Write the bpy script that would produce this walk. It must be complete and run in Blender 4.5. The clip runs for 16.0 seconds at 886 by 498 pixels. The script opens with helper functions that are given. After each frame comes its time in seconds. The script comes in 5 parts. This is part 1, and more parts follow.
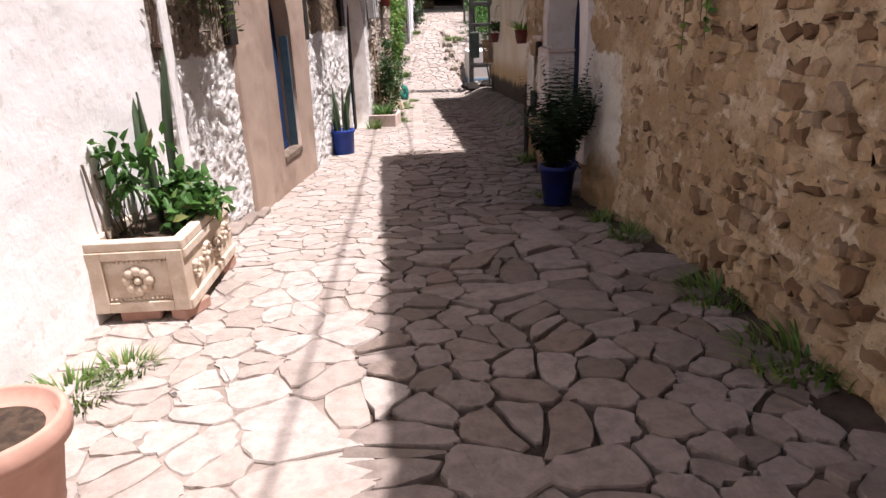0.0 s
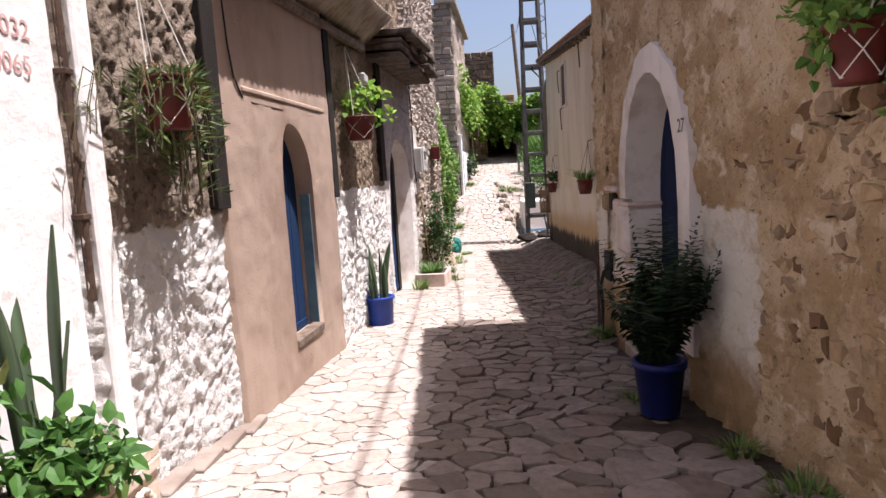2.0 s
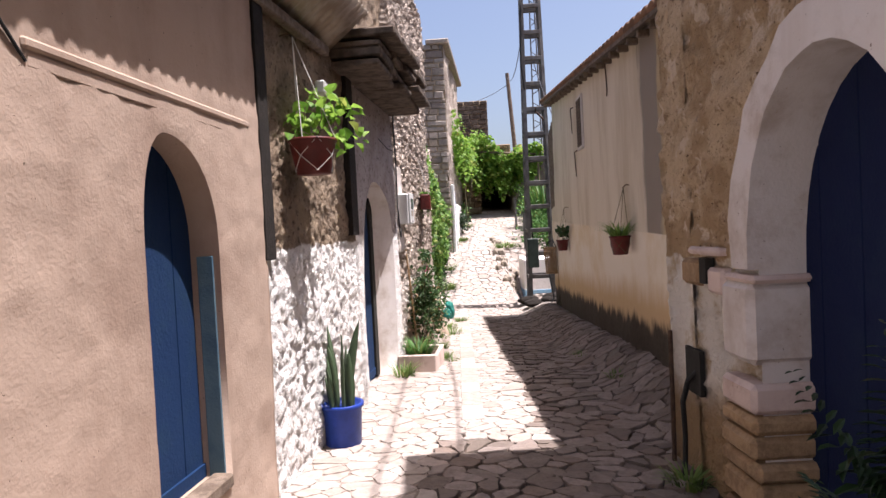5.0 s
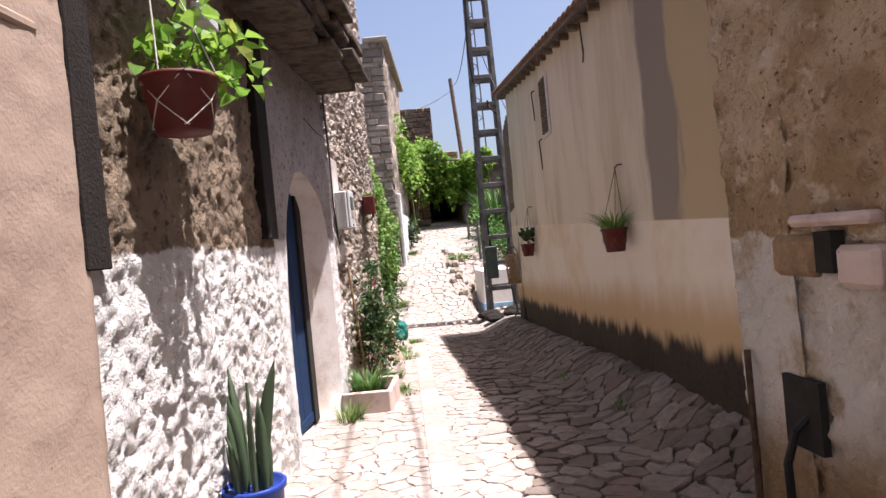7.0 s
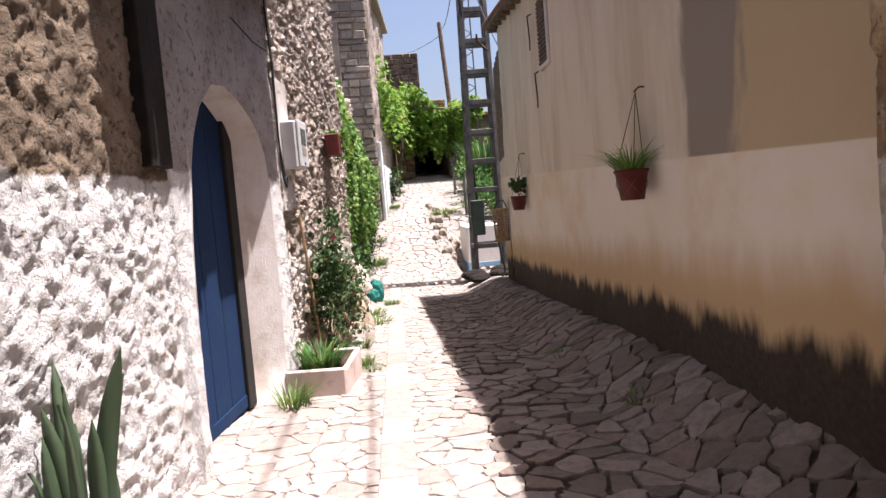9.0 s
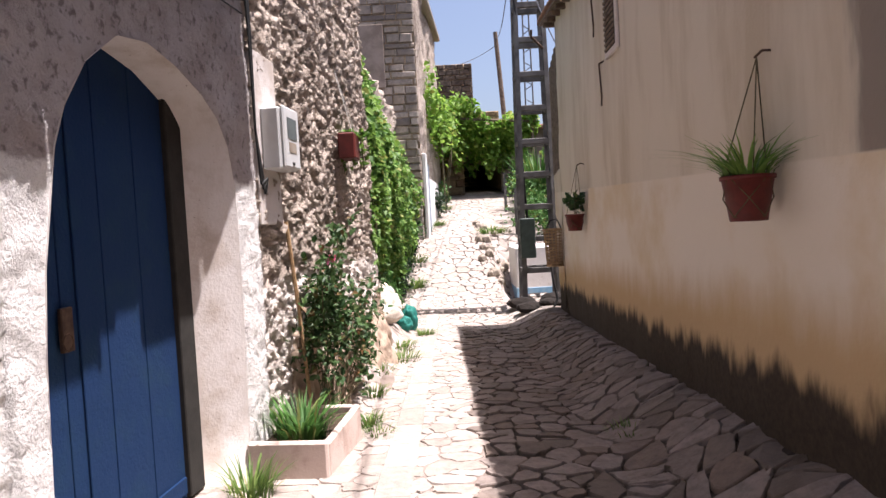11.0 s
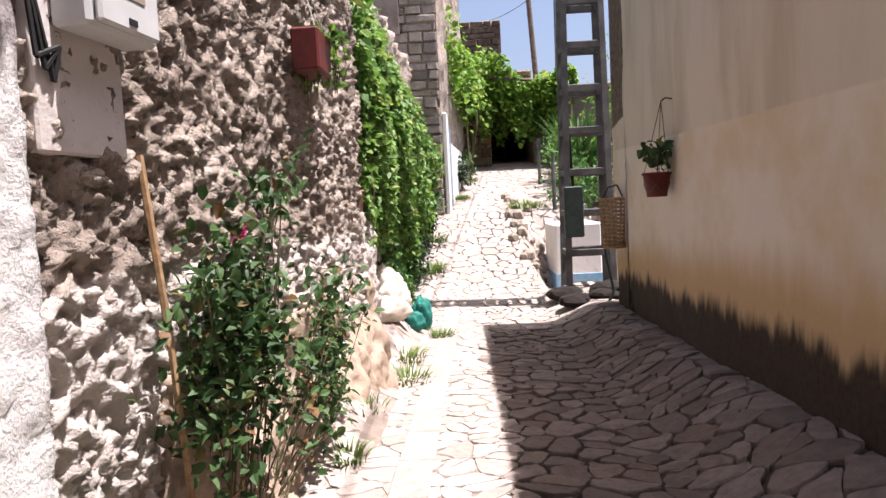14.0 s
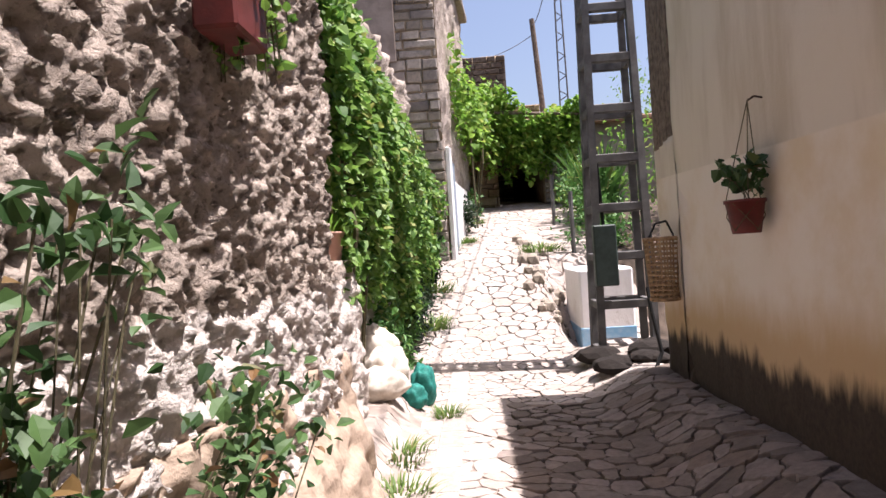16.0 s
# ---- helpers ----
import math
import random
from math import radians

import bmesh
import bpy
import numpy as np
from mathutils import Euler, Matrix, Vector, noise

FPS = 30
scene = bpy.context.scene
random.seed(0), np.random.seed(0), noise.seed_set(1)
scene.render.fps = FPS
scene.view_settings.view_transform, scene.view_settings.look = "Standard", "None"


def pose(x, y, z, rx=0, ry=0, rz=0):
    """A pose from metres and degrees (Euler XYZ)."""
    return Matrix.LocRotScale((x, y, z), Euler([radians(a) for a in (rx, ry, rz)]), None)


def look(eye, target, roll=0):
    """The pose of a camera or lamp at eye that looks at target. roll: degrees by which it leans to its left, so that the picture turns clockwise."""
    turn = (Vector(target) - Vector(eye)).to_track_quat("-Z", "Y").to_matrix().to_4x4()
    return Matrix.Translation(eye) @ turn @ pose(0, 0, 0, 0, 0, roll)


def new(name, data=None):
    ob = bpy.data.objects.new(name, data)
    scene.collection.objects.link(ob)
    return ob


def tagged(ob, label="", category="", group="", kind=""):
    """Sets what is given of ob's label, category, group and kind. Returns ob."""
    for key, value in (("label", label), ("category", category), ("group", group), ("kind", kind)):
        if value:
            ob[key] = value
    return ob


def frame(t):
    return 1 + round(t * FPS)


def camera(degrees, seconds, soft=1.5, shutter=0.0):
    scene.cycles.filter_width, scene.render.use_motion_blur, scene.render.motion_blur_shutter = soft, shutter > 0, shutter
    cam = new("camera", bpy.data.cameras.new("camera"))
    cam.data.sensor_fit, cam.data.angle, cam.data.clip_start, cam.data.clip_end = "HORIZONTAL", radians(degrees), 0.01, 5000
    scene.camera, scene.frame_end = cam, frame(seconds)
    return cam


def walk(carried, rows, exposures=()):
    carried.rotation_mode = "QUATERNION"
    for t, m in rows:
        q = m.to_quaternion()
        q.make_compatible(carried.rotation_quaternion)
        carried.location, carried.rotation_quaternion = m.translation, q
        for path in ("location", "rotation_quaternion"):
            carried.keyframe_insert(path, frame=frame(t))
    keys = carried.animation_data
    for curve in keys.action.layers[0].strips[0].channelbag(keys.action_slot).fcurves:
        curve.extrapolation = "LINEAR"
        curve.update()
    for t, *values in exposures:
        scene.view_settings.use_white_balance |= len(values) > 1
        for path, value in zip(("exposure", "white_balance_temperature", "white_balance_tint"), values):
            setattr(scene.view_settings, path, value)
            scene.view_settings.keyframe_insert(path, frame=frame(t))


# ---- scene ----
cam = camera(68.6, 16.0)
PATH = [
    (0, (0.087, 0.201, 1.398), (0.167, 2.085, 0.733), -2.1),
    (0.5, (0.159, 0.612, 1.409), (0.251, 2.529, 0.846), -2.1),
    (1, (0.167, 0.999, 1.419), (0.15, 2.95, 0.982), -2.4),
    (1.5, (0.187, 1.367, 1.406), (0.14, 3.34, 1.081), -2.8),
    (2, (0.188, 1.723, 1.398), (0.117, 3.709, 1.17), -3.5),
    (2.5, (0.187, 2.158, 1.403), (0.064, 4.147, 1.229), -3.7),
    (3, (0.156, 2.526, 1.396), (0.054, 4.519, 1.273), -4.2),
    (3.5, (0.128, 2.889, 1.39), (0.019, 4.882, 1.253), -3.3),
    (4, (0.097, 3.256, 1.373), (0.009, 5.249, 1.234), -2.4),
    (4.2, (0.096, 3.412, 1.387), (0.024, 5.407, 1.27), -2.4),
    (6.3, (0.07, 5.077, 1.27), (0.161, 7.075, 1.264), -4.8),
    (6.5, (0.008, 5.272, 1.236), (0.135, 7.268, 1.251), -5.2),
    (7, (0.044, 5.595, 1.222), (0.18, 7.59, 1.201), -5.5),
    (7.5, (0.073, 5.922, 1.223), (0.15, 7.919, 1.145), -4.8),
    (8, (0.078, 6.185, 1.164), (0.17, 8.18, 1.056), -4.5),
    (8.5, (0.087, 6.521, 1.136), (0.245, 8.509, 0.988), -4.4),
    (8.7, (0.152, 6.658, 1.12), (0.317, 8.645, 0.963), -4.6),
    (10.8, (0.541, 8.132, 1.056), (0.555, 10.131, 0.983), -3.1),
    (11, (0.564, 8.281, 1.067), (0.56, 10.279, 0.98), -3.1),
    (11.5, (0.595, 8.682, 1.042), (0.518, 10.678, 0.942), -3.1),
    (12, (0.587, 9.094, 0.991), (0.496, 11.088, 0.864), -3.7),
    (12.5, (0.535, 9.534, 0.965), (0.515, 11.534, 0.929), -4.4),
    (13, (0.565, 9.981, 0.979), (0.502, 11.979, 0.936), -3.7),
    (13.5, (0.568, 10.351, 0.906), (0.507, 12.347, 0.793), -3.6),
    (14, (0.586, 10.652, 0.906), (0.503, 12.645, 0.762), -2.9),
    (14.5, (0.642, 11.064, 0.903), (0.525, 13.059, 0.822), -2.0),
    (15, (0.545, 11.458, 0.892), (0.365, 13.45, 0.863), -2.7),
    (15.5, (0.578, 11.819, 0.88), (0.355, 13.807, 0.877), -3.7),
    (16, (0.532, 12.193, 0.898), (0.441, 14.191, 0.892), -3.8),
]
EXPOSURES = [(0, 0.84, 6380, 20), (2.0, 1.10, 6380, 20), (7, 1.22, 6390, 20), (16, 1.30, 6400, 20)]
walk(cam, [(t, look(eye, target, roll)) for t, eye, target, roll in PATH], EXPOSURES)

# ---- light: high sun from the right, clear sky ----
SUN_ELEV, SUN_FROM = 72.5, Vector((0.99, -0.11, 0.0)).normalized()
world = bpy.data.worlds.new("sky")
scene.world = world
world.use_nodes = True
wn = world.node_tree.nodes
sky = wn.new("ShaderNodeTexSky")
sky.sky_type, sky.sun_disc = "NISHITA", False
sky.sun_elevation, sky.sun_rotation = radians(SUN_ELEV), math.atan2(SUN_FROM.x, SUN_FROM.y)
sky.air_density, sky.dust_density, sky.ozone_density = 1.0, 4.0, 0.8
wn["Background"].inputs["Strength"].default_value = 0.085
world.node_tree.links.new(sky.outputs[0], wn["Background"].inputs["Color"])
sun = new("sun", bpy.data.lights.new("sun", "SUN"))
sun.data.energy, sun.data.angle, sun.data.color = 5.0, radians(0.5), (1.0, 0.965, 0.92)
e = radians(SUN_ELEV)
sun.matrix_world = look(Vector((SUN_FROM.x * math.cos(e), SUN_FROM.y * math.cos(e), math.sin(e))) * 30, (0, 0, 0))

# ---- the plan ----
FLOOR_Y = (-6, 0, 4, 6, 9, 11, 13, 16, 18.5, 20.5, 22, 24, 29, 33, 45, 52)
FLOOR_Z = (0.1, 0.05, 0.0, -0.17, -0.28, -0.32, -0.45, -0.58, -0.68, -0.6, -0.15, 0.65, 1.78, 2.2, 3.2, 3.4)


def smooth(a, b, v):
    k = np.clip((v - a) / (b - a), 0, 1)
    return k * k * (3 - 2 * k)


def ground(x, y):
    """Height of the street."""
    z = np.interp(y, FLOOR_Y, FLOOR_Z)
    side = smooth(1.5, 2.2, x) * (0.30 - 0.06 * smooth(12.0, 18.0, y)) * smooth(8.0, 9.5, y) * (1 - smooth(20.5, 22, y))
    verge = (1 - smooth(-0.32, -0.05, x)) * 0.24 * smooth(13.5, 15.0, y) * (1 - smooth(19.0, 20.5, y))
    dip = 0.55 * smooth(1.6, 2.0, x) * smooth(20.3, 21.5, y) * (1 - smooth(22.6, 24.0, y))
    return z + side + verge - dip


def left_x(y):
    return -1.36 + 0.1 * (y - 5.12)


def right_x(y):
    return 1.66 - 0.026 * (y - 5.0)


def far_right_x(y):
    return 2.05 + 0.036 * (y - 9.5)


# ---- materials ----
def rgb(c):
    return (*c, 1.0) if len(c) == 3 else c


class Mat:
    """A small builder of node materials in world metres."""

    def __init__(self, name, rough=0.9, metal=0.0):
        self.m = bpy.data.materials.new(name)
        self.m.use_nodes = True
        self.t = self.m.node_tree
        self.b = self.t.nodes["Principled BSDF"]
        self.b.inputs["Roughness"].default_value = rough
        self.b.inputs["Metallic"].default_value = metal
        self.b.inputs["Specular IOR Level"].default_value = 0.25
        self.geo = self.t.nodes.new("ShaderNodeNewGeometry").outputs["Position"]
        self.xyz = self.t.nodes.new("ShaderNodeSeparateXYZ")
        self.t.links.new(self.geo, self.xyz.inputs[0])

    def put(self, value, socket):
        if isinstance(value, (int, float)):
            socket.default_value = value
        elif isinstance(value, tuple):
            socket.default_value = rgb(value)
        else:
            self.t.links.new(value, socket)

    def noise(self, scale, detail=4.0, stretch=None, rough=0.6, off=0.0):
        n = self.t.nodes.new("ShaderNodeTexNoise")
        n.inputs["Scale"].default_value, n.inputs["Detail"].default_value, n.inputs["Roughness"].default_value = scale, detail, rough
        vec = self.geo
        if stretch or off:
            mp = self.t.nodes.new("ShaderNodeMapping")
            mp.inputs["Scale"].default_value = stretch or (1, 1, 1)
            mp.inputs["Location"].default_value = (off, off * 2, off * 3)
            self.t.links.new(vec, mp.inputs[0])
            vec = mp.outputs[0]
        self.t.links.new(vec, n.inputs["Vector"])
        return n.outputs["Fac"]

    def voro(self, scale, feature="F1", stretch=None):
        n = self.t.nodes.new("ShaderNodeTexVoronoi")
        n.feature = feature
        n.inputs["Scale"].default_value = scale
        vec = self.geo
        if stretch:
            mp = self.t.nodes.new("ShaderNodeMapping")
            mp.inputs["Scale"].default_value = stretch
            self.t.links.new(vec, mp.inputs[0])
            vec = mp.outputs[0]
        self.t.links.new(vec, n.inputs["Vector"])
        return n.outputs["Distance"]

    def math(self, op, a, b=0.0):
        n = self.t.nodes.new("ShaderNodeMath")
        n.operation = op
        self.put(a, n.inputs[0])
        self.put(b, n.inputs[1])
        return n.outputs[0]

    def step(self, v, lo, hi):
        n = self.t.nodes.new("ShaderNodeMapRange")
        n.clamp, n.interpolation_type = True, "SMOOTHSTEP"
        self.put(v, n.inputs["Value"])
        n.inputs["From Min"].default_value, n.inputs["From Max"].default_value = lo, hi
        return n.outputs["Result"]

    def mix(self, fac, a, b):
        n = self.t.nodes.new("ShaderNodeMix")
        n.data_type = "RGBA"
        self.put(fac, n.inputs[0])
        self.put(a, n.inputs[6])
        self.put(b, n.inputs[7])
        return n.outputs[2]

    def random(self):
        return self.t.nodes.new("ShaderNodeObjectInfo").outputs["Random"]

    def island(self):
        return self.t.nodes.new("ShaderNodeNewGeometry").outputs["Random Per Island"]

    def done(self, color, height=None, strength=0.4, dist=0.01, rough=None):
        self.put(color, self.b.inputs["Base Color"])
        if rough is not None:
            self.put(rough, self.b.inputs["Roughness"])
        if height is not None:
            n = self.t.nodes.new("ShaderNodeBump")
            n.inputs["Strength"].default_value, n.inputs["Distance"].default_value = strength, dist
            self.t.links.new(height, n.inputs["Height"])
            self.t.links.new(n.outputs[0], self.b.inputs["Normal"])
        return self.m


def simple(name, color, dark=None, scale=12.0, rough=0.85, metal=0.0, strength=0.25, dist=0.006):
    m = Mat(name, rough, metal)
    dark = dark or tuple(c * 0.7 for c in color)
    f = m.step(m.noise(scale), 0.35, 0.65)
    g = m.noise(scale * 9, 3)
    return m.done(m.mix(m.math("MULTIPLY", g, 0.35), m.mix(f, dark, color), dark), g, strength, dist)


def make_stucco(name, line, upper, lower, up2):
    """Rough stucco: limewashed up to a ragged line, bare and brownish above."""
    m = Mat(name, 0.95)
    wob = m.math("MULTIPLY", m.math("SUBTRACT", m.noise(5, 3), 0.5), 0.16)
    band = m.step(m.math("ADD", m.xyz.outputs[2], wob), line - 0.012, line + 0.012)
    top = m.mix(m.step(m.noise(3.0, 5), 0.4, 0.62), up2, upper)
    top = m.mix(m.step(m.noise(22, 4), 0.52, 0.68), top, tuple(c * 0.55 for c in up2))
    worn = m.step(m.noise(9, 6, rough=0.7), 0.56, 0.66)
    low = m.mix(m.math("MULTIPLY", worn, 0.55), lower, upper)
    low = m.mix(m.math("MULTIPLY", m.step(m.noise(1.3, 3), 0.5, 0.75), 0.2), low, up2)
    h = m.math("ADD", m.noise(70, 5, rough=0.7), m.math("MULTIPLY", m.noise(20, 5), 1.5))
    return m.done(m.mix(band, low, top), h, 0.9, 0.028)


WHITE = (0.80, 0.775, 0.745)
m_white = Mat("white_limewash", 0.9)
_p = m_white.step(m_white.noise(1.6, 6, rough=0.65), 0.58, 0.72)
_q = m_white.step(m_white.noise(7, 6, rough=0.7), 0.6, 0.64)
MAT_WHITE = m_white.done(m_white.mix(m_white.math("MULTIPLY", _q, 0.4), m_white.mix(m_white.math("MULTIPLY", _p, 0.5), (0.81, 0.79, 0.775), (0.66, 0.61, 0.56)), (0.5, 0.46, 0.41)), m_white.noise(9, 7, rough=0.65), 0.4, 0.025)
MAT_STUCCO_NEAR = make_stucco("stucco_near_wall", 1.22, (0.37, 0.30, 0.235), WHITE, (0.23, 0.18, 0.14))
MAT_STUCCO_MID = make_stucco("stucco_mid_wall", 1.30, (0.33, 0.25, 0.175), WHITE, (0.21, 0.155, 0.11))
MAT_STUCCO_BARE = make_stucco("stucco_bare_wall", 0.72, (0.55, 0.46, 0.39), (0.72, 0.64, 0.58), (0.36, 0.295, 0.245))


def make_plaster(name, color, stain, amount=0.5, scale=1.2):
    m = Mat(name, 0.9)
    a = m.step(m.noise(scale, 6, rough=0.65), 0.45, 0.7)
    s = m.step(m.noise(3, 4, stretch=(1, 1, 0.12)), 0.5, 0.75)
    c = m.mix(m.math("MULTIPLY", a, amount), color, stain)
    c = m.mix(m.math("MULTIPLY", s, amount * 0.6), c, stain)
    c = m.mix(m.step(m.noise(45, 2), 0.72, 0.76), c, tuple(v * 0.45 for v in stain))
    return m.done(c, m.math("ADD", m.noise(60, 3), m.math("MULTIPLY", m.noise(6, 5), 2.0)), 0.25, 0.012)


MAT_BAY = make_plaster("smooth_bay_plaster", (0.385, 0.29, 0.228), (0.27, 0.19, 0.145), 0.8)
# white below a paint line; the grey above also carries the ledge's shade
MAT_ARCH_WALL = make_stucco("limewash_with_shaded_top", 1.36, (0.46, 0.42, 0.415), WHITE, (0.38, 0.33, 0.315))
MAT_JAMB = make_plaster("limewashed_arch_plaster", (0.60, 0.56, 0.535), (0.38, 0.31, 0.255), 0.75, 3.0)
# near-black colour that paints the shade of gaps, holes and depths
MAT_DARK = simple("painted_shade", (0.03, 0.028, 0.025), rough=0.95)

# right building: limewash at the foot and round the arch, ochre stucco above
m = Mat("ochre_stucco_and_limewash", 0.95)
_y, _z = m.xyz.outputs[1], m.xyz.outputs[2]
_w = m.math("MULTIPLY", m.math("SUBTRACT", m.noise(4, 5, rough=0.7), 0.5), 0.35)
_band = m.step(m.math("ADD", _z, m.math("MULTIPLY", _w, 0.5)), 1.10, 1.13)
_start = m.step(m.math("ADD", _y, _w), 4.95, 5.0)
_low = m.math("MULTIPLY", m.math("SUBTRACT", 1.0, _band), _start)
_ochre = m.mix(m.step(m.noise(2.2, 6, rough=0.65), 0.42, 0.62), (0.42, 0.29, 0.165), (0.62, 0.48, 0.32))
_ochre = m.mix(m.step(m.noise(13, 5, rough=0.7), 0.55, 0.68), _ochre, (0.31, 0.205, 0.12))
_lime = m.mix(m.step(m.noise(2.6, 6, rough=0.7), 0.5, 0.68), (0.76, 0.71, 0.64), (0.52, 0.40, 0.25))
_foot = m.step(m.math("ADD", _z, _w), 0.12, 0.5)
_lime = m.mix(_foot, m.mix(m.noise(9, 4), (0.40, 0.27, 0.14), (0.30, 0.2, 0.115)), _lime)
_ochre = m.mix(m.step(m.noise(34, 4, rough=0.7), 0.60, 0.68), _ochre, (0.12, 0.075, 0.04))
_ochre = m.mix(m.step(m.noise(6, 5, off=3.0), 0.56, 0.66), _ochre, (0.68, 0.56, 0.42))
_h = m.math("ADD", m.noise(40, 5, rough=0.7), m.math("MULTIPLY", m.noise(11, 5), 2.2))
MAT_OCHRE = m.done(m.mix(_low, _ochre, _lime), _h, 0.95, 0.035)

# cream house: limewashed lower half, streaked cream above, black damp at the foot
m = Mat("cream_house_plaster", 0.9)
_y, _z = m.xyz.outputs[1], m.xyz.outputs[2]
_foot = m.math("ADD", m.math("MULTIPLY", m.math("SUBTRACT", _y, 9.5), -0.045), 0.24)
_up = m.math("SUBTRACT", _z, _foot)
_drip = m.math("MULTIPLY", m.math("SUBTRACT", m.noise(5, 4, stretch=(1, 1, 0.25)), 0.5), 0.30)
_line = m.math("ADD", m.math("MULTIPLY", m.math("SUBTRACT", _y, 9.5), 0.023), 1.205)
_top = m.step(m.math("SUBTRACT", _z, _line), -0.008, 0.008)
_c1 = m.mix(m.step(m.noise(2.5, 5, stretch=(1, 1, 0.2)), 0.42, 0.7), (0.62, 0.545, 0.44), (0.50, 0.42, 0.315))
_c2 = m.mix(m.step(m.noise(1.2, 5), 0.45, 0.7), (0.70, 0.62, 0.52), (0.62, 0.50, 0.34))
_patch = m.math("MULTIPLY", m.step(m.math("ADD", _y, m.math("MULTIPLY", _drip, 1.5)), 10.75, 10.6), _top)
_c1 = m.mix(_patch, _c1, m.mix(m.step(m.math("ADD", _y, m.math("MULTIPLY", _drip, 2.0)), 10.12, 10.0), (0.25, 0.21, 0.175), (0.44, 0.34, 0.21)))
_c2 = m.mix(m.step(m.math("ADD", _up, _drip), 0.62, 0.25), _c2, (0.50, 0.355, 0.20))
_c = m.mix(_top, _c2, _c1)
_damp = m.step(m.math("ADD", _up, m.math("MULTIPLY", _drip, 1.5)), 0.19, 0.04)
_c = m.mix(_damp, _c, m.mix(m.noise(30, 3), (0.016, 0.013, 0.011), (0.07, 0.052, 0.036)))
MAT_CREAM = m.done(_c, m.math("ADD", m.noise(40, 4), m.math("MULTIPLY", m.noise(4, 4), 3.0)), 0.25, 0.012)


def make_stone(name, a, b, c, island):
    m = Mat(name, 0.88)
    r = m.island() if island else m.random()
    ramp = m.mix(m.step(r, 0.0, 0.55), a, b)
    ramp = m.mix(m.step(r, 0.6, 1.0), ramp, c)
    n = m.step(m.noise(14, 6, rough=0.7), 0.35, 0.7)
    col = m.mix(m.math("MULTIPLY", n, 0.5), ramp, tuple(v * 0.55 for v in a))
    col = m.mix(m.math("MULTIPLY", m.step(m.noise(3, 3), 0.5, 0.7), 0.3), col, c)
    return m.done(col, m.math("ADD", m.noise(50, 4), m.math("MULTIPLY", m.noise(13, 5), 2.5)), 0.5, 0.012)


# two pavings; cobbles also darkened for shade, cement flags paled for sun
PAVE = ((0.145, 0.115, 0.095), (0.25, 0.205, 0.18), (0.18, 0.135, 0.108))
MAT_FLAG = make_stone("old_cobble_shade_side", *PAVE, False)
MAT_FLAG_REST = make_stone("old_cobble_shade_side_rest", *PAVE, True)
MAT_PALE_REST = make_stone("sunlit_pale_cement_flag", (0.31, 0.26, 0.225), (0.40, 0.35, 0.315), (0.35, 0.29, 0.25), True)
RUB = ((0.13, 0.07, 0.036), (0.40, 0.275, 0.16), (0.27, 0.19, 0.125))
MAT_RUBBLE = make_stone("rubble_stone", *RUB, False)
MAT_RUBBLE_REST = make_stone("rubble_stone_rest", *RUB, True)
GREY = ((0.20, 0.17, 0.15), (0.36, 0.315, 0.27), (0.30, 0.25, 0.195))
MAT_GREYSTONE = make_stone("grey_stone", *GREY, True)
MAT_EARTH = simple("street_earth", (0.085, 0.062, 0.046), (0.03, 0.022, 0.016), 3.0, 0.97, 0, 0.6, 0.02)
MAT_MORTAR = simple("lime_mortar", (0.50, 0.39, 0.27), (0.28, 0.20, 0.125), 6.0, 0.97, 0, 0.7, 0.03)
MAT_CEMENT = simple("worn_cement", (0.30, 0.25, 0.215), (0.19, 0.15, 0.125), 3.0, 0.92, 0, 0.35, 0.01)


# ---- mesh helpers ----
def mesh_object(name, bm, material, parent=None, label="", flat=True):
    me = bpy.data.meshes.new(name)
    bm.to_mesh(me)
    bm.free()
    me.materials.append(material)
    if not flat:
        me.shade_smooth()
    ob = new(name, me)
    if parent is not None:
        ob.parent = parent
    if label:
        ob["label"] = label
    return ob


def part(name, bm, material, parent, label="", flat=True):
    return mesh_object(name, bm, material, parent, label, flat)


def data_object(name, verts, faces, material, parent=None, label="", flat=True):
    me = bpy.data.meshes.new(name)
    me.from_pydata([tuple(v) for v in verts], [], faces)
    me.materials.append(material)
    if not flat:
        me.shade_smooth()
    ob = new(name, me)
    if parent is not None:
        ob.parent = parent
    if label:
        ob["label"] = label
    return ob


def thing(name, place, label, category, group="", kind="", turn=0.0):
    ob = new(name)
    ob.empty_display_size = 0.1
    ob.location, ob.rotation_euler = place, (0, 0, radians(turn))
    return tagged(ob, label, category, group, kind)


def box(bm, x0, x1, y0, y1, z0, z1, bevel=0.0, m=None):
    made = bmesh.ops.create_cube(bm, size=1.0, matrix=Matrix.LocRotScale(((x0 + x1) / 2, (y0 + y1) / 2, (z0 + z1) / 2), None, (abs(x1 - x0), abs(y1 - y0), abs(z1 - z0))))
    if bevel:
        edges = list({ed for v in made["verts"] for ed in v.link_edges})
        made = bmesh.ops.bevel(bm, geom=edges, offset=bevel, segments=1, affect="EDGES")
    if m is not None:
        bmesh.ops.transform(bm, matrix=m, verts=made["verts"])
    return bm


def boxed(*a, **k):
    return box(bmesh.new(), *a, **k)


def rod(bm, a, b, r0, r1=None, sides=8):
    a, b = Vector(a), Vector(b)
    d = b - a
    m = Matrix.Translation((a + b) / 2) @ d.to_track_quat("Z", "Y").to_matrix().to_4x4()
    bmesh.ops.create_cone(bm, cap_ends=True, segments=sides, radius1=r0, radius2=r0 if r1 is None else r1, depth=max(d.length, 1e-4), matrix=m)
    return bm


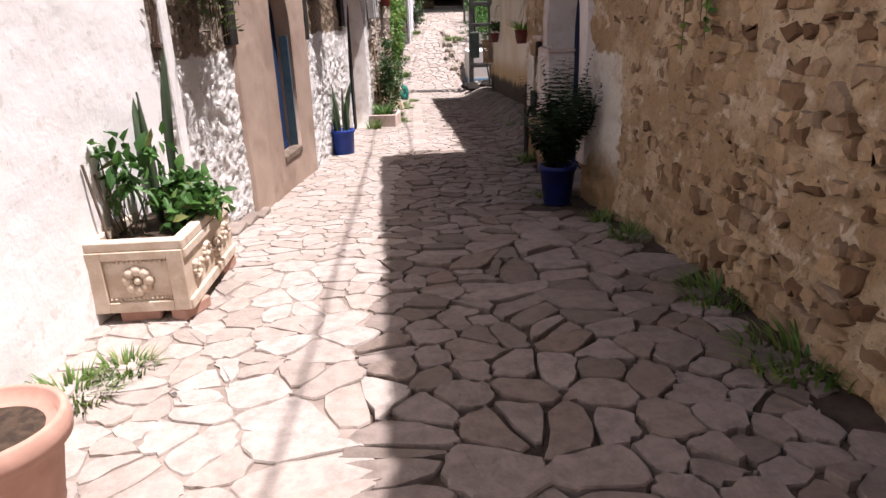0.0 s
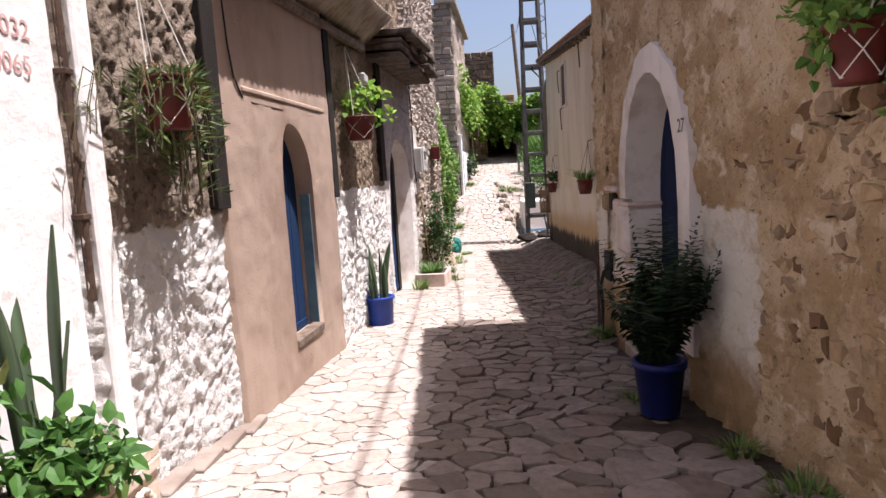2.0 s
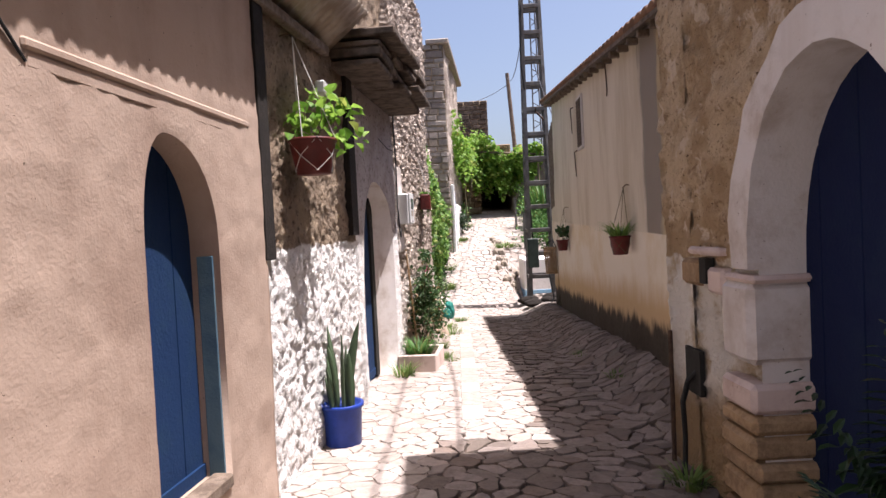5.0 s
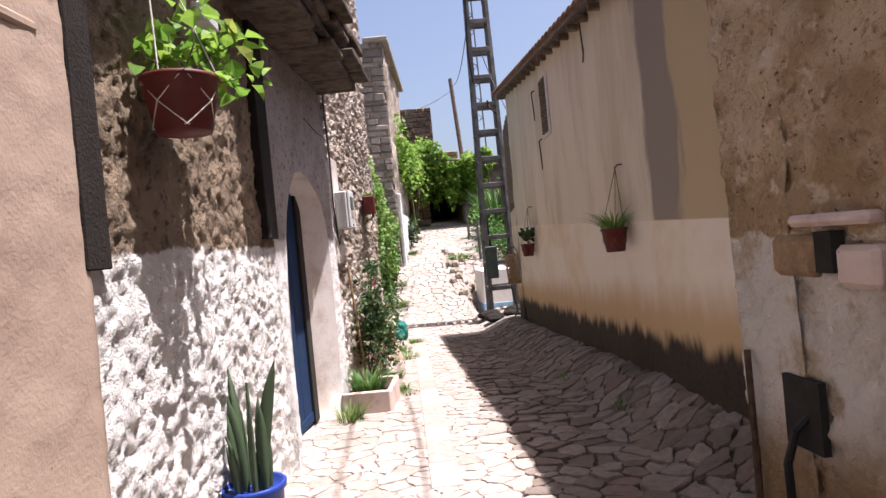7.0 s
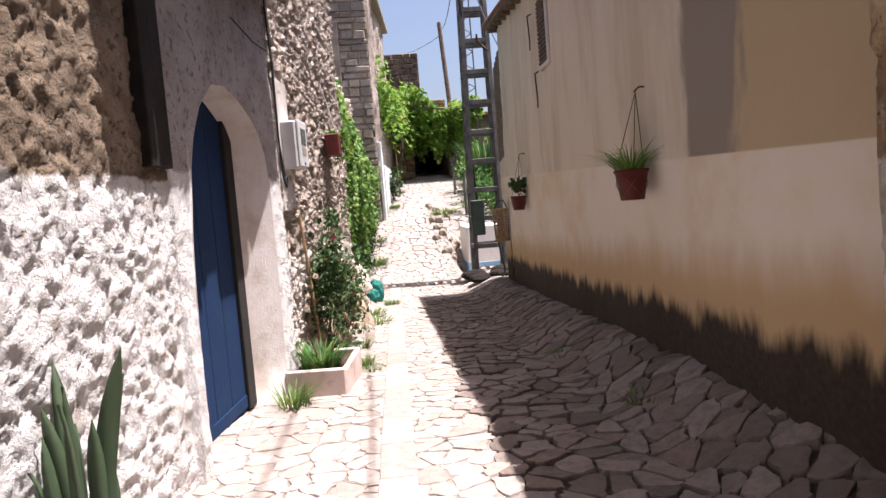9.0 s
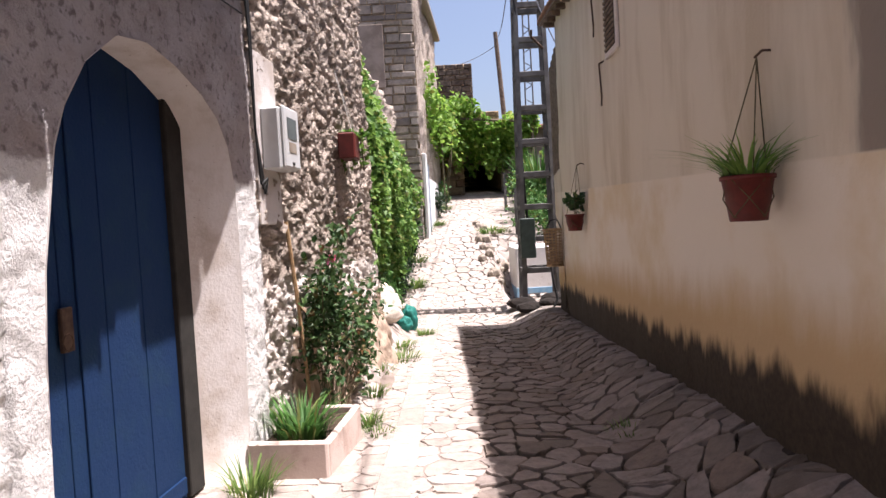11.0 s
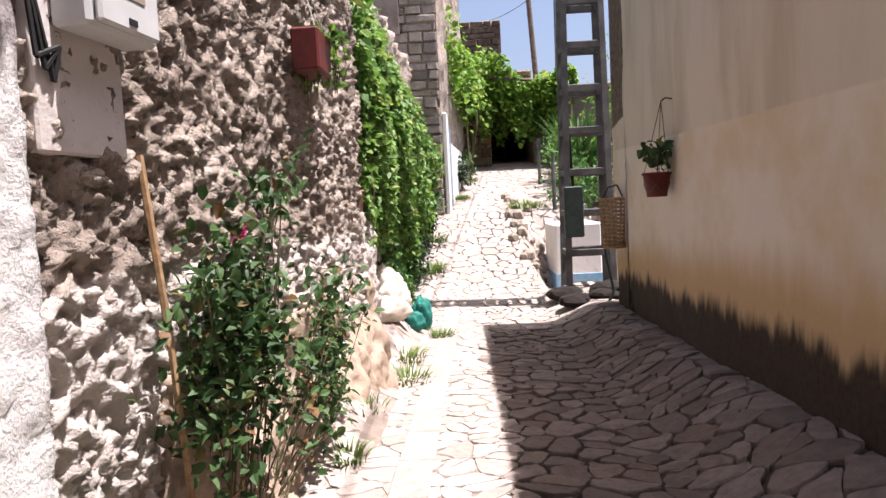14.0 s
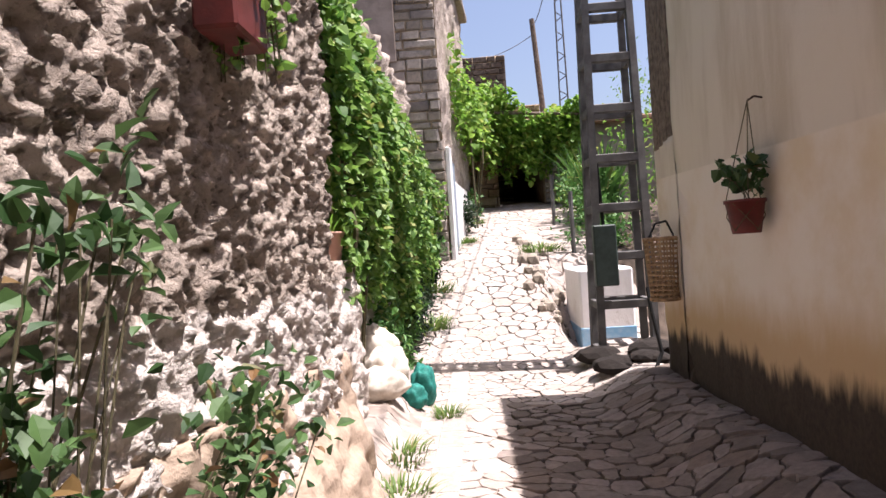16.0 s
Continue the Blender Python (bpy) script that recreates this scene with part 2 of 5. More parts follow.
def tube(bm, points, r, sides=6):
    for a, b in zip(points[:-1], points[1:]):
        rod(bm, a, b, r, r, sides)
    return bm


def lathe(bm, profile, segments=28, wobble=0.0):
    rings = []
    for k, (r, z) in enumerate(profile):
        rings.append([bm.verts.new((r * math.cos(a) * (1 + wobble * math.sin(3 * a + k)), r * math.sin(a), z)) for a in [2 * math.pi * i / segments for i in range(segments)]])
    for p, q in zip(rings[:-1], rings[1:]):
        for i in range(segments):
            j = (i + 1) % segments
            bm.faces.new((p[i], p[j], q[j], q[i]))
    bm.faces.new(list(reversed(rings[0])))
    bm.faces.new(rings[-1])
    return bm


rng = np.random.default_rng(7)


def value_noise(u, v, scale, seed):
    """Smooth noise in 0..1 over arrays."""
    g = np.random.default_rng(seed).random((64, 64))
    a, b = u * scale, v * scale
    i, j = np.floor(a).astype(int), np.floor(b).astype(int)
    f, h = a - i, b - j
    f, h = f * f * (3 - 2 * f), h * h * (3 - 2 * h)
    s = lambda p, q: g[p % 64, q % 64]
    return (s(i, j) * (1 - f) + s(i + 1, j) * f) * (1 - h) + (s(i, j + 1) * (1 - f) + s(i + 1, j + 1) * f) * h


def inside(poly, u, v):
    """Which points lie in a polygon."""
    res = np.zeros(u.shape, bool)
    n = len(poly)
    for k in range(n):
        (a, b), (c, d) = poly[k], poly[(k + 1) % n]
        cross = (b > v) != (d > v)
        with np.errstate(divide="ignore", invalid="ignore"):
            res ^= cross & (u < (c - a) * (v - b) / (d - b + 1e-12) + a)
    return res


def nearest_on(poly, p):
    best, place = 1e9, p
    n = len(poly)
    for k in range(n):
        a, b = np.array(poly[k]), np.array(poly[(k + 1) % n])
        t = np.clip(((p - a) @ (b - a)) / ((b - a) @ (b - a)), 0, 1)
        q = a + t * (b - a)
        d = np.hypot(*(p - q))
        if d < best:
            best, place = d, q
    return place


def wall(name, a, b, z0, z1, material, label, relief, hole=None, reveal=0.3, reveal_material=None, inner=None, step=0.04, thick=0.45, foot=None, top=None, category="wall"):
    """A wall from a to b in plan; its face looks to the right of the way from a to b. relief(u, z) gives the face's height off the plane. hole: outline in (u, z)."""
    a, b = Vector((*a, 0)), Vector((*b, 0))
    run = (b - a).length
    d = (b - a) / run
    n = Vector((d.y, -d.x, 0))
    nu, nz = max(2, int(run / step)), max(2, int((z1 - z0) / step))
    U, Z = np.meshgrid(np.linspace(0, run, nu + 1), np.linspace(0, 1, nz + 1), indexing="ij")
    lo = z0 if foot is None else foot(U)
    hi = z1 if top is None else top(U)
    Z = lo + Z * (hi - lo)
    keep = np.ones((nu, nz), bool)
    if hole is not None:
        cu, cz = (U[:-1, :-1] + U[1:, 1:]) / 2, (Z[:-1, :-1] + Z[1:, 1:]) / 2
        keep = ~inside(hole, cu, cz)
        gone = np.zeros((nu + 3, nz + 3), bool)
        gone[1:-1, 1:-1] = False
        rem = np.pad(~keep, 1)
        touch = rem[:-1, :-1] | rem[1:, :-1] | rem[:-1, 1:] | rem[1:, 1:]
        kp = np.pad(keep, 1)
        edge = touch & (kp[:-1, :-1] | kp[1:, :-1] | kp[:-1, 1:] | kp[1:, 1:])
        for i, j in zip(*np.nonzero(edge)):
            U[i, j], Z[i, j] = nearest_on(hole, np.array([U[i, j], Z[i, j]]))
    H = relief(U, Z)
    if hole is not None:
        H[edge] = np.clip(H[edge], -0.004, 0.004)
    verts = [tuple(a + d * float(u) + n * float(h) + Vector((0, 0, float(z)))) for u, z, h in zip(U.ravel(), Z.ravel(), H.ravel())]
    w = nz + 1
    faces = [(i * w + j, (i + 1) * w + j, (i + 1) * w + j + 1, i * w + j + 1) for i in range(nu) for j in range(nz) if keep[i, j]]
    rim = [i * w + nz for i in range(nu + 1)]
    back = -n * thick
    k = len(verts)
    verts += [tuple(Vector(verts[i]) + back) for i in rim]
    faces += [(rim[i], rim[i + 1], k + i + 1, k + i) for i in range(nu)]
    for col in (0, nu):
        c = len(verts)
        verts += [tuple(Vector(verts[col * w + j]) + back) for j in range(w)]
        faces += [(col * w + j, col * w + j + 1, c + j + 1, c + j) for j in range(nz)]
    ob = data_object(name, verts, faces, material, flat=False)
    if hole is not None:
        m = len(hole)
        vs = [tuple(a + d * u + Vector((0, 0, z)) + n * 0.003) for u, z in hole] + [tuple(a + d * u + Vector((0, 0, z)) - n * reveal) for u, z in (inner or hole)]
        data_object("reveal", vs, [(i, (i + 1) % m, m + (i + 1) % m, m + i) for i in range(m)], reveal_material or material, ob, flat=False)
    return tagged(ob, label, category, kind="structure")


def rough(amp, coarse=7.0, seed=1, wave=0.02):
    def f(u, z):
        h = value_noise(u, z, 1.1, seed) * wave * 2
        warp = (value_noise(u, z, coarse * 1.4, seed + 5) - 0.5) * 0.7 / coarse
        a = value_noise(u + warp, z - warp, coarse, seed + 1)
        b = value_noise(u - warp, z + warp, coarse * 2.3, seed + 2)
        c = value_noise(u, z, coarse * 5.1, seed + 3)
        pits = smooth(0.30, 0.62, b) * 0.8 + smooth(0.25, 0.7, a) * 0.7 + c * 0.7
        return h - wave + (pits - 1.1) * amp
    return f


def arch(u0, u1, z0, spring, apex, peak=0.5, n=9, bulge=0.0):
    """Outline of an arched opening, a little pointed; bulge widens it at the spring."""
    pts = [(u0, z0), (u1, z0), (u1 + bulge * 0.3, (z0 + spring) * 0.5)]
    mid = u0 + (u1 - u0) * peak
    for i in range(n + 1):
        t = i / n * math.pi / 2
        pts.append((mid + (u1 + bulge - mid) * math.cos(t), spring + (apex - spring) * math.sin(t) ** 0.92))
    for i in range(1, n + 1):
        t = i / n * math.pi / 2
        pts.append((mid + (u0 - bulge - mid) * math.sin(t), spring + (apex - spring) * math.cos(t) ** 0.92))
    pts.append((u0 - bulge * 0.3, (z0 + spring) * 0.5))
    return pts


# ---- ground ----
def sheet(name, xs, ys, material, label, low=0.0):
    X, Y = np.meshgrid(xs, ys, indexing="ij")
    Z = ground(X, Y) - low + (value_noise(X, Y, 3, 5) - 0.5) * min(0.02, low)
    w = len(ys)
    verts = list(zip(X.ravel(), Y.ravel(), Z.ravel()))
    faces = [(i * w + j, (i + 1) * w + j, (i + 1) * w + j + 1, i * w + j + 1) for i in range(len(xs) - 1) for j in range(w - 1)]
    return tagged(data_object(name, verts, faces, material, flat=False), label, "ground", kind="structure")


xs = np.concatenate([[-400, -60, -15, -5], np.arange(-3, 6.01, 0.15), [8, 15, 60, 400]])
ys = np.concatenate([[-400, -60, -15], np.arange(-6, 50, 0.15), [54, 90, 400]])
street = sheet("ground", xs, ys, MAT_EARTH, "trodden brown earth between worn street paving stones", 0.025)

bed_a = sheet("pavement", np.arange(-1.95, -0.11, 0.15), np.arange(-2, 9.41, 0.15), MAT_CEMENT, "pale cement bedding between flagstones", 0.008)
bed_b = sheet("pavement", np.arange(-0.9, 0.76, 0.15), np.arange(9.4, 21.0, 0.15), MAT_CEMENT, "pale cement bedding between flagstones", 0.008)

# ---- left side ----
white_wall = wall("wall_white", (-1.85, -4.0), (-1.46, 4.45), -0.3, 5.0, MAT_WHITE, "patchy white limewashed house wall in full sun", rough(0.006, 5, 11, 0.012), step=0.06)
near_wall = wall("wall_stucco_near", (left_x(4.40), 4.40), (left_x(5.70), 5.70), -0.4, 5.2, MAT_STUCCO_NEAR, "rough stucco wall, limewashed below and bare brown above", rough(0.019, 12, 21), step=0.018)
d = left_x(5.70)
BAY = arch(0.97, 1.64, 0.15, 1.36, 1.87, 0.32)
bay_wall = wall("wall_door_bay", (left_x(5.70) + 0.03, 5.70), (left_x(7.95) + 0.03, 7.95), -0.5, 3.3, MAT_BAY, "smooth beige plaster bay round a pointed niche door", rough(0.005, 5, 31, 0.012), BAY, 0.17, MAT_BAY, step=0.035)
mid_wall = wall("wall_stucco_mid", (left_x(7.95), 7.95), (left_x(10.30), 10.30), -0.5, 3.4, MAT_STUCCO_MID, "rough stucco wall, white limewash below a ragged line", rough(0.018, 12, 41), step=0.018)
KEY = [(0.14, -0.46), (1.72, -0.46), (1.78, 0.0), (1.80, 0.45), (1.81, 0.95), (1.80, 1.33), (1.74, 1.55), (1.62, 1.70), (1.45, 1.80), (1.20, 1.89), (0.95, 1.94), (0.72, 1.91), (0.50, 1.75), (0.36, 1.56), (0.29, 1.40), (0.20, 0.97), (0.17, 0.66), (0.15, 0.24)]
KEY_IN = [(min(u, 1.55), z - 0.02) if u > 1.3 else (u, z) for u, z in KEY]
arch_wall = wall("wall_arch_door", (left_x(10.30) + 0.02, 10.30), (left_x(12.38) + 0.02, 12.38), -0.6, 3.4, MAT_ARCH_WALL, "limewashed plaster wall round a keyhole arch", rough(0.012, 9, 51), KEY, 0.26, MAT_JAMB, inner=KEY_IN, step=0.03)
bare_wall = wall("wall_stucco_bare", (left_x(12.38), 12.38), (left_x(15.95), 15.95), -0.8, 5.2, MAT_STUCCO_BARE, "grey brown rough rendered rubble wall", rough(0.042, 16, 61, 0.03), step=0.018)
upper_wall = wall("wall_upper_left", (left_x(7.9) - 0.05, 7.9), (left_x(12.4) - 0.05, 12.4), 3.4, 5.2, MAT_STUCCO_MID, "brown rough stucco upper storey wall", rough(0.03, 9, 45), step=0.05)

# ---- right side ----
ARCH_R = arch(1.25, 2.48, -0.25, 1.10, 2.04, 0.5)
right_wall = wall("wall_ochre_right", (right_x(8.47), 8.47), (right_x(-4), -4), -0.4, 5.75, MAT_OCHRE, "ochre stucco house wall with worn limewash at its foot", rough(0.03, 10, 71, 0.03), ARCH_R, 0.27, MAT_JAMB, step=0.04)
corner_wall = wall("wall_ochre_return", (right_x(8.47) + 2.5, 8.47), (right_x(8.47), 8.47), -0.4, 5.75, MAT_OCHRE, "ochre stucco return wall", rough(0.02, 6, 75, 0.02), step=0.08)
cream_wall = wall("wall_cream_house", (far_right_x(17.95), 17.95), (far_right_x(8.5), 8.5), -0.8, 4.1, MAT_CREAM, "cream plaster house wall with black damp at its foot", rough(0.006, 4, 81, 0.02), step=0.06, top=lambda u: 3.98 - 0.1 * u)
cream_end = wall("wall_cream_end", (far_right_x(17.95) + 5, 17.95), (far_right_x(17.95), 17.95), -0.8, 3.95, MAT_CREAM, "cream plaster end wall", rough(0.006, 4, 85, 0.02), step=0.1)

# ---- materials of the things ----
MAT_BLUE_DOOR = make_plaster("blue_door_paint", (0.003, 0.022, 0.075), (0.008, 0.034, 0.068), 0.5, 4.0)
MAT_BLUE_DARK = make_plaster("dark_blue_door_paint", (0.004, 0.010, 0.045), (0.008, 0.02, 0.05), 0.5, 4.0)
MAT_BLUE_PALE = make_plaster("pale_blue_paint", (0.10, 0.17, 0.21), (0.04, 0.10, 0.16), 0.6, 4.0)
MAT_BLUE_POT = simple("blue_plastic_drum", (0.02, 0.05, 0.28), (0.012, 0.035, 0.2), 8, 0.4, 0, 0.08)
MAT_NAVY = simple("navy_plastic", (0.008, 0.014, 0.10), (0.006, 0.010, 0.06), 8, 0.5, 0, 0.08)
MAT_TERRA = simple("faded_terracotta", (0.50, 0.30, 0.235), (0.40, 0.23, 0.175), 6, 0.75, 0, 0.12)
MAT_RED_POT = simple("red_brown_plastic", (0.14, 0.026, 0.022), (0.09, 0.02, 0.017), 9, 0.55, 0, 0.1)
MAT_CAST = simple("cast_cement", (0.66, 0.56, 0.46), (0.50, 0.39, 0.29), 9, 0.92, 0, 0.4, 0.006)
MAT_PINK = make_plaster("pink_washed_cement", (0.58, 0.47, 0.42), (0.40, 0.29, 0.24), 0.8, 5.0)
MAT_SOIL = simple("potting_soil", (0.11, 0.075, 0.05), (0.05, 0.035, 0.025), 25, 0.98, 0, 0.8, 0.02)
MAT_WOOD = simple("grey_weathered_wood", (0.22, 0.17, 0.13), (0.11, 0.08, 0.06), 14, 0.9, 0, 0.5, 0.01)
MAT_BARK = simple("brown_twig", (0.13, 0.11, 0.06), (0.07, 0.06, 0.035), 20, 0.9)
MAT_ZINC = simple("dull_corrugated_zinc", (0.40, 0.35, 0.29), (0.26, 0.20, 0.15), 5, 0.6, 0.4, 0.2)
MAT_METER = simple("pale_grey_plastic", (0.55, 0.56, 0.56), (0.48, 0.48, 0.47), 4, 0.5, 0, 0.05)
MAT_GLASSY = simple("dark_meter_window", (0.12, 0.14, 0.13), (0.09, 0.10, 0.10), 4, 0.2, 0, 0.02)
MAT_CABLE = simple("black_cable", (0.02, 0.02, 0.02), rough=0.6)
MAT_WIRE = simple("grey_wire", (0.10, 0.10, 0.11), rough=0.6)
MAT_ROPE = simple("white_nylon_cord", (0.70, 0.67, 0.62), rough=0.8)
MAT_CONCRETE = simple("pylon_concrete", (0.16, 0.155, 0.15), (0.09, 0.085, 0.082), 4, 0.9, 0, 0.35, 0.01)
MAT_TILE = simple("clay_roof_tile", (0.36, 0.21, 0.14), (0.20, 0.13, 0.095), 7, 0.9, 0, 0.3)
MAT_SACK = simple("white_woven_sack", (0.66, 0.60, 0.52), (0.50, 0.43, 0.35), 14, 0.85, 0, 0.4, 0.01)
MAT_GREEN_SACK = simple("green_woven_sack", (0.02, 0.20, 0.16), (0.012, 0.12, 0.10), 14, 0.7, 0, 0.4, 0.01)
MAT_WICKER = simple("wicker", (0.42, 0.28, 0.15), (0.26, 0.16, 0.085), 30, 0.85)
MAT_BLUE_WASH = simple("sky_blue_paint", (0.16, 0.36, 0.56), (0.30, 0.45, 0.58), 9, 0.8)
MAT_YELLOW = simple("pale_yellow_paint", (0.72, 0.62, 0.22), (0.58, 0.5, 0.2), 5, 0.8)
MAT_SIGN_RED = simple("faded_red_paint", (0.50, 0.24, 0.23), (0.62, 0.42, 0.40), 30, 0.85)
MAT_SIGN_BLACK = simple("black_paint", (0.03, 0.03, 0.03), (0.08, 0.08, 0.08), 30, 0.85)
MAT_PINK_FLOWER = simple("rose_petal", (0.85, 0.26, 0.46), (0.72, 0.14, 0.34), 40, 0.7)
MAT_IRON = simple("rusty_iron", (0.13, 0.085, 0.06), (0.07, 0.045, 0.035), 18, 0.8, 0.5)


def leafy(name, a, b, dry, spread=0.5):
    m = Mat(name, 0.55)
    r = m.island()
    c = m.mix(m.step(r, 0.0, 0.8), a, b)
    c = m.mix(m.step(r, 0.88, 0.98), c, dry)
    m.b.inputs["Specular IOR Level"].default_value = 0.35
    out = m.done(m.mix(m.math("MULTIPLY", m.noise(40, 2), 0.3), c, a))
    tr = m.t.nodes.new("ShaderNodeBsdfTranslucent")
    m.t.links.new(m.b.inputs["Base Color"].links[0].from_socket, tr.inputs[0])
    mx = m.t.nodes.new("ShaderNodeMixShader")
    mx.inputs[0].default_value = spread
    end = m.t.nodes["Material Output"]
    m.t.links.new(m.b.outputs[0], mx.inputs[1])
    m.t.links.new(tr.outputs[0], mx.inputs[2])
    m.t.links.new(mx.outputs[0], end.inputs[0])
    return out


MAT_LEAF = leafy("fresh_leaf", (0.035, 0.10, 0.022), (0.09, 0.21, 0.045), (0.20, 0.20, 0.06), 0.3)
MAT_VINE = leafy("bright_vine_leaf", (0.11, 0.24, 0.03), (0.27, 0.43, 0.07), (0.40, 0.42, 0.10), 0.5)
MAT_IVY = leafy("creeper_leaf", (0.06, 0.15, 0.025), (0.19, 0.32, 0.06), (0.34, 0.36, 0.10), 0.4)
MAT_ROSE = leafy("rose_leaf", (0.02, 0.055, 0.015), (0.065, 0.125, 0.035), (0.20, 0.10, 0.04), 0.25)
MAT_SNAKE = leafy("snake_plant_leaf", (0.05, 0.085, 0.045), (0.11, 0.15, 0.08), (0.22, 0.21, 0.10), 0.1)
MAT_FERN = leafy("dark_fern", (0.008, 0.022, 0.008), (0.02, 0.05, 0.015), (0.035, 0.042, 0.014), 0.2)
MAT_SUCC = leafy("trailing_succulent", (0.05, 0.09, 0.025), (0.12, 0.16, 0.045), (0.30, 0.10, 0.05), 0.2)
MAT_GRASS = leafy("weed_blade", (0.06, 0.13, 0.025), (0.15, 0.22, 0.05), (0.30, 0.27, 0.11), 0.3)


# ---- plants ----
def leaf_mesh(name, centres, ways, ups, lengths, width, material, parent=None, label="", fold=0.25):
    """Many leaves in one mesh: each a folded blade of six points."""
    c, w = np.asarray(centres, float), np.asarray(ways, float)
    w = w / np.linalg.norm(w, axis=1, keepdims=True)
    u = np.asarray(ups, float)
    s = np.cross(w, u)
    s /= np.linalg.norm(s, axis=1, keepdims=True) + 1e-9
    n = np.cross(s, w)
    L = np.asarray(lengths, float)[:, None]
    W = L * width
    pts = np.stack([c, c + w * L * 0.35 + s * W * 0.5 + n * W * fold, c + w * L * 0.75 + s * W * 0.32 + n * W * fold * 0.4, c + w * L - n * L * 0.08,
                    c + w * L * 0.75 - s * W * 0.32 + n * W * fold * 0.4, c + w * L * 0.35 - s * W * 0.5 + n * W * fold, c + w * L * 0.55], 1)
    verts = pts.reshape(-1, 3)
    faces = []
    for i in range(len(c)):
        k = i * 7
        faces += [(k, k + 1, k + 6), (k + 1, k + 2, k + 6), (k + 2, k + 3, k + 6), (k + 3, k + 4, k + 6), (k + 4, k + 5, k + 6), (k + 5, k, k + 6)]
    ob = data_object(name, verts, faces, material, parent, label)
    ob["kind"] = "stuff"
    return ob


def rand_ways(n, bias, spread=1.0):
    return rng.normal(size=(n, 3)) * spread + np.asarray(bias, float)


def bush(name, centre, size, count, leaf, material, label, category="shrub", stems=6, width=0.6, bias=(0.2, 0, 0.1), clumps=14, root=None, kind=""):
    """A shrub: branching stems and leaves in uneven clumps; local to its base."""
    centre, size = np.array(centre, float), np.array(size, float)
    root = np.array(root if root is not None else (centre[0], centre[1], centre[2] - size[2]), float)
    top = thing(name, tuple(root), label, category, kind=kind)
    mids = centre + rng.normal(size=(clumps, 3)) * size * 0.48 - root
    bm = bmesh.new()
    for k in range(min(stems, clumps)):
        a, b = Vector((rng.normal() * 0.03, rng.normal() * 0.03, 0)), Vector(mids[k])
        mid = (a + b) / 2 + Vector(rng.normal(size=3)) * 0.05
        tube(bm, [a, mid, b], 0.0022 + 0.0016 * rng.random(), 5)
    part("stemwork", bm, MAT_BARK, top)["kind"] = "stuff"
    pick = rng.integers(0, clumps, count)
    pts = mids[pick] + rng.normal(size=(count, 3)) * size * 0.24
    leaf_mesh("leaves", pts, rand_ways(count, bias), rand_ways(count, (0.4, 0, 1.0), 0.5), leaf * rng.uniform(0.6, 1.3, count), width, material, top)
    return top


def blades(name, place, count, height, spread, material, label, category="plant", width=0.07, kind="", tilt=0.5):
    """Arching blades from one root."""
    top = thing(name, place, label, category, kind=kind)
    verts, faces = [], []
    for _ in range(count):
        a = rng.uniform(0, 2 * math.pi)
        d, s = np.array([math.cos(a), math.sin(a), 0]), np.array([-math.sin(a), math.cos(a), 0])
        h, lean, w = height * rng.uniform(0.55, 1.1), tilt * rng.uniform(0.3, 1.3), height * width * rng.uniform(0.7, 1.2)
        base = d * spread * 0.5 * math.sqrt(rng.random())
        k = len(verts)
        for i in range(5):
            t = i / 4
            p = base + d * lean * h * t * t + np.array([0, 0, h * (t - 0.35 * lean * t * t)])
            ww = w * (1 - t ** 2) * 0.5 + 0.0004
            verts += [p - s * ww, p + s * ww]
        faces += [(k + 2 * i, k + 2 * i + 1, k + 2 * i + 3, k + 2 * i + 2) for i in range(4)]
    data_object("foliage", verts, faces, material, top)["kind"] = "stuff"
    return top


def snake_plant(place, heights, spread, label):
    """Stiff upright sword leaves, each its own part."""
    top = thing("snake_plant", place, label, "plant")
    for k, h in enumerate(heights):
        a = k * 2.4 + rng.uniform(-0.3, 0.3)
        r = spread * (0.25 + 0.75 * math.sqrt(rng.random()))
        tw, lean = rng.uniform(0, math.pi), rng.uniform(0.02, 0.22)
        bm = bmesh.new()
        rings = []
        for i in range(9):
            t = i / 8
            w = 0.024 * (0.7 + 0.6 * math.sin(min(1, t * 1.25) * math.pi * 0.5)) * (1 - t ** 5) * min(1.3, 0.6 + h)
            c = Vector((r * math.cos(a) + lean * h * t * t * math.cos(a), r * math.sin(a) + lean * h * t * t * math.sin(a), h * t - 0.02))
            ang = tw + 0.5 * t
            s = Vector((math.cos(ang), math.sin(ang), 0))
            n = Vector((-s.y, s.x, 0))
            rings.append([bm.verts.new(c + s * w), bm.verts.new(c + n * 0.006 - n * w * 0.2), bm.verts.new(c - s * w), bm.verts.new(c - n * 0.006 - n * w * 0.3)])
        for p, q in zip(rings[:-1], rings[1:]):
            for i in range(4):
                bm.faces.new((p[i], p[(i + 1) % 4], q[(i + 1) % 4], q[i]))
        part("sword_leaf", bm, MAT_SNAKE, top, flat=False)
    return top


# ---- left side, from the start of the walk ----
def pot_body(r_top, r_bot, h, rim=0.02, lip=0.03):
    return [(r_bot * 0.97, 0.0), (r_bot, 0.01), (r_top, h - lip), (r_top + rim, h - lip), (r_top + rim * 1.15, h - lip * 0.5), (r_top + rim, h), (r_top - 0.015, h), (r_top - 0.03, h - 0.06), (0.01, h - 0.06)]


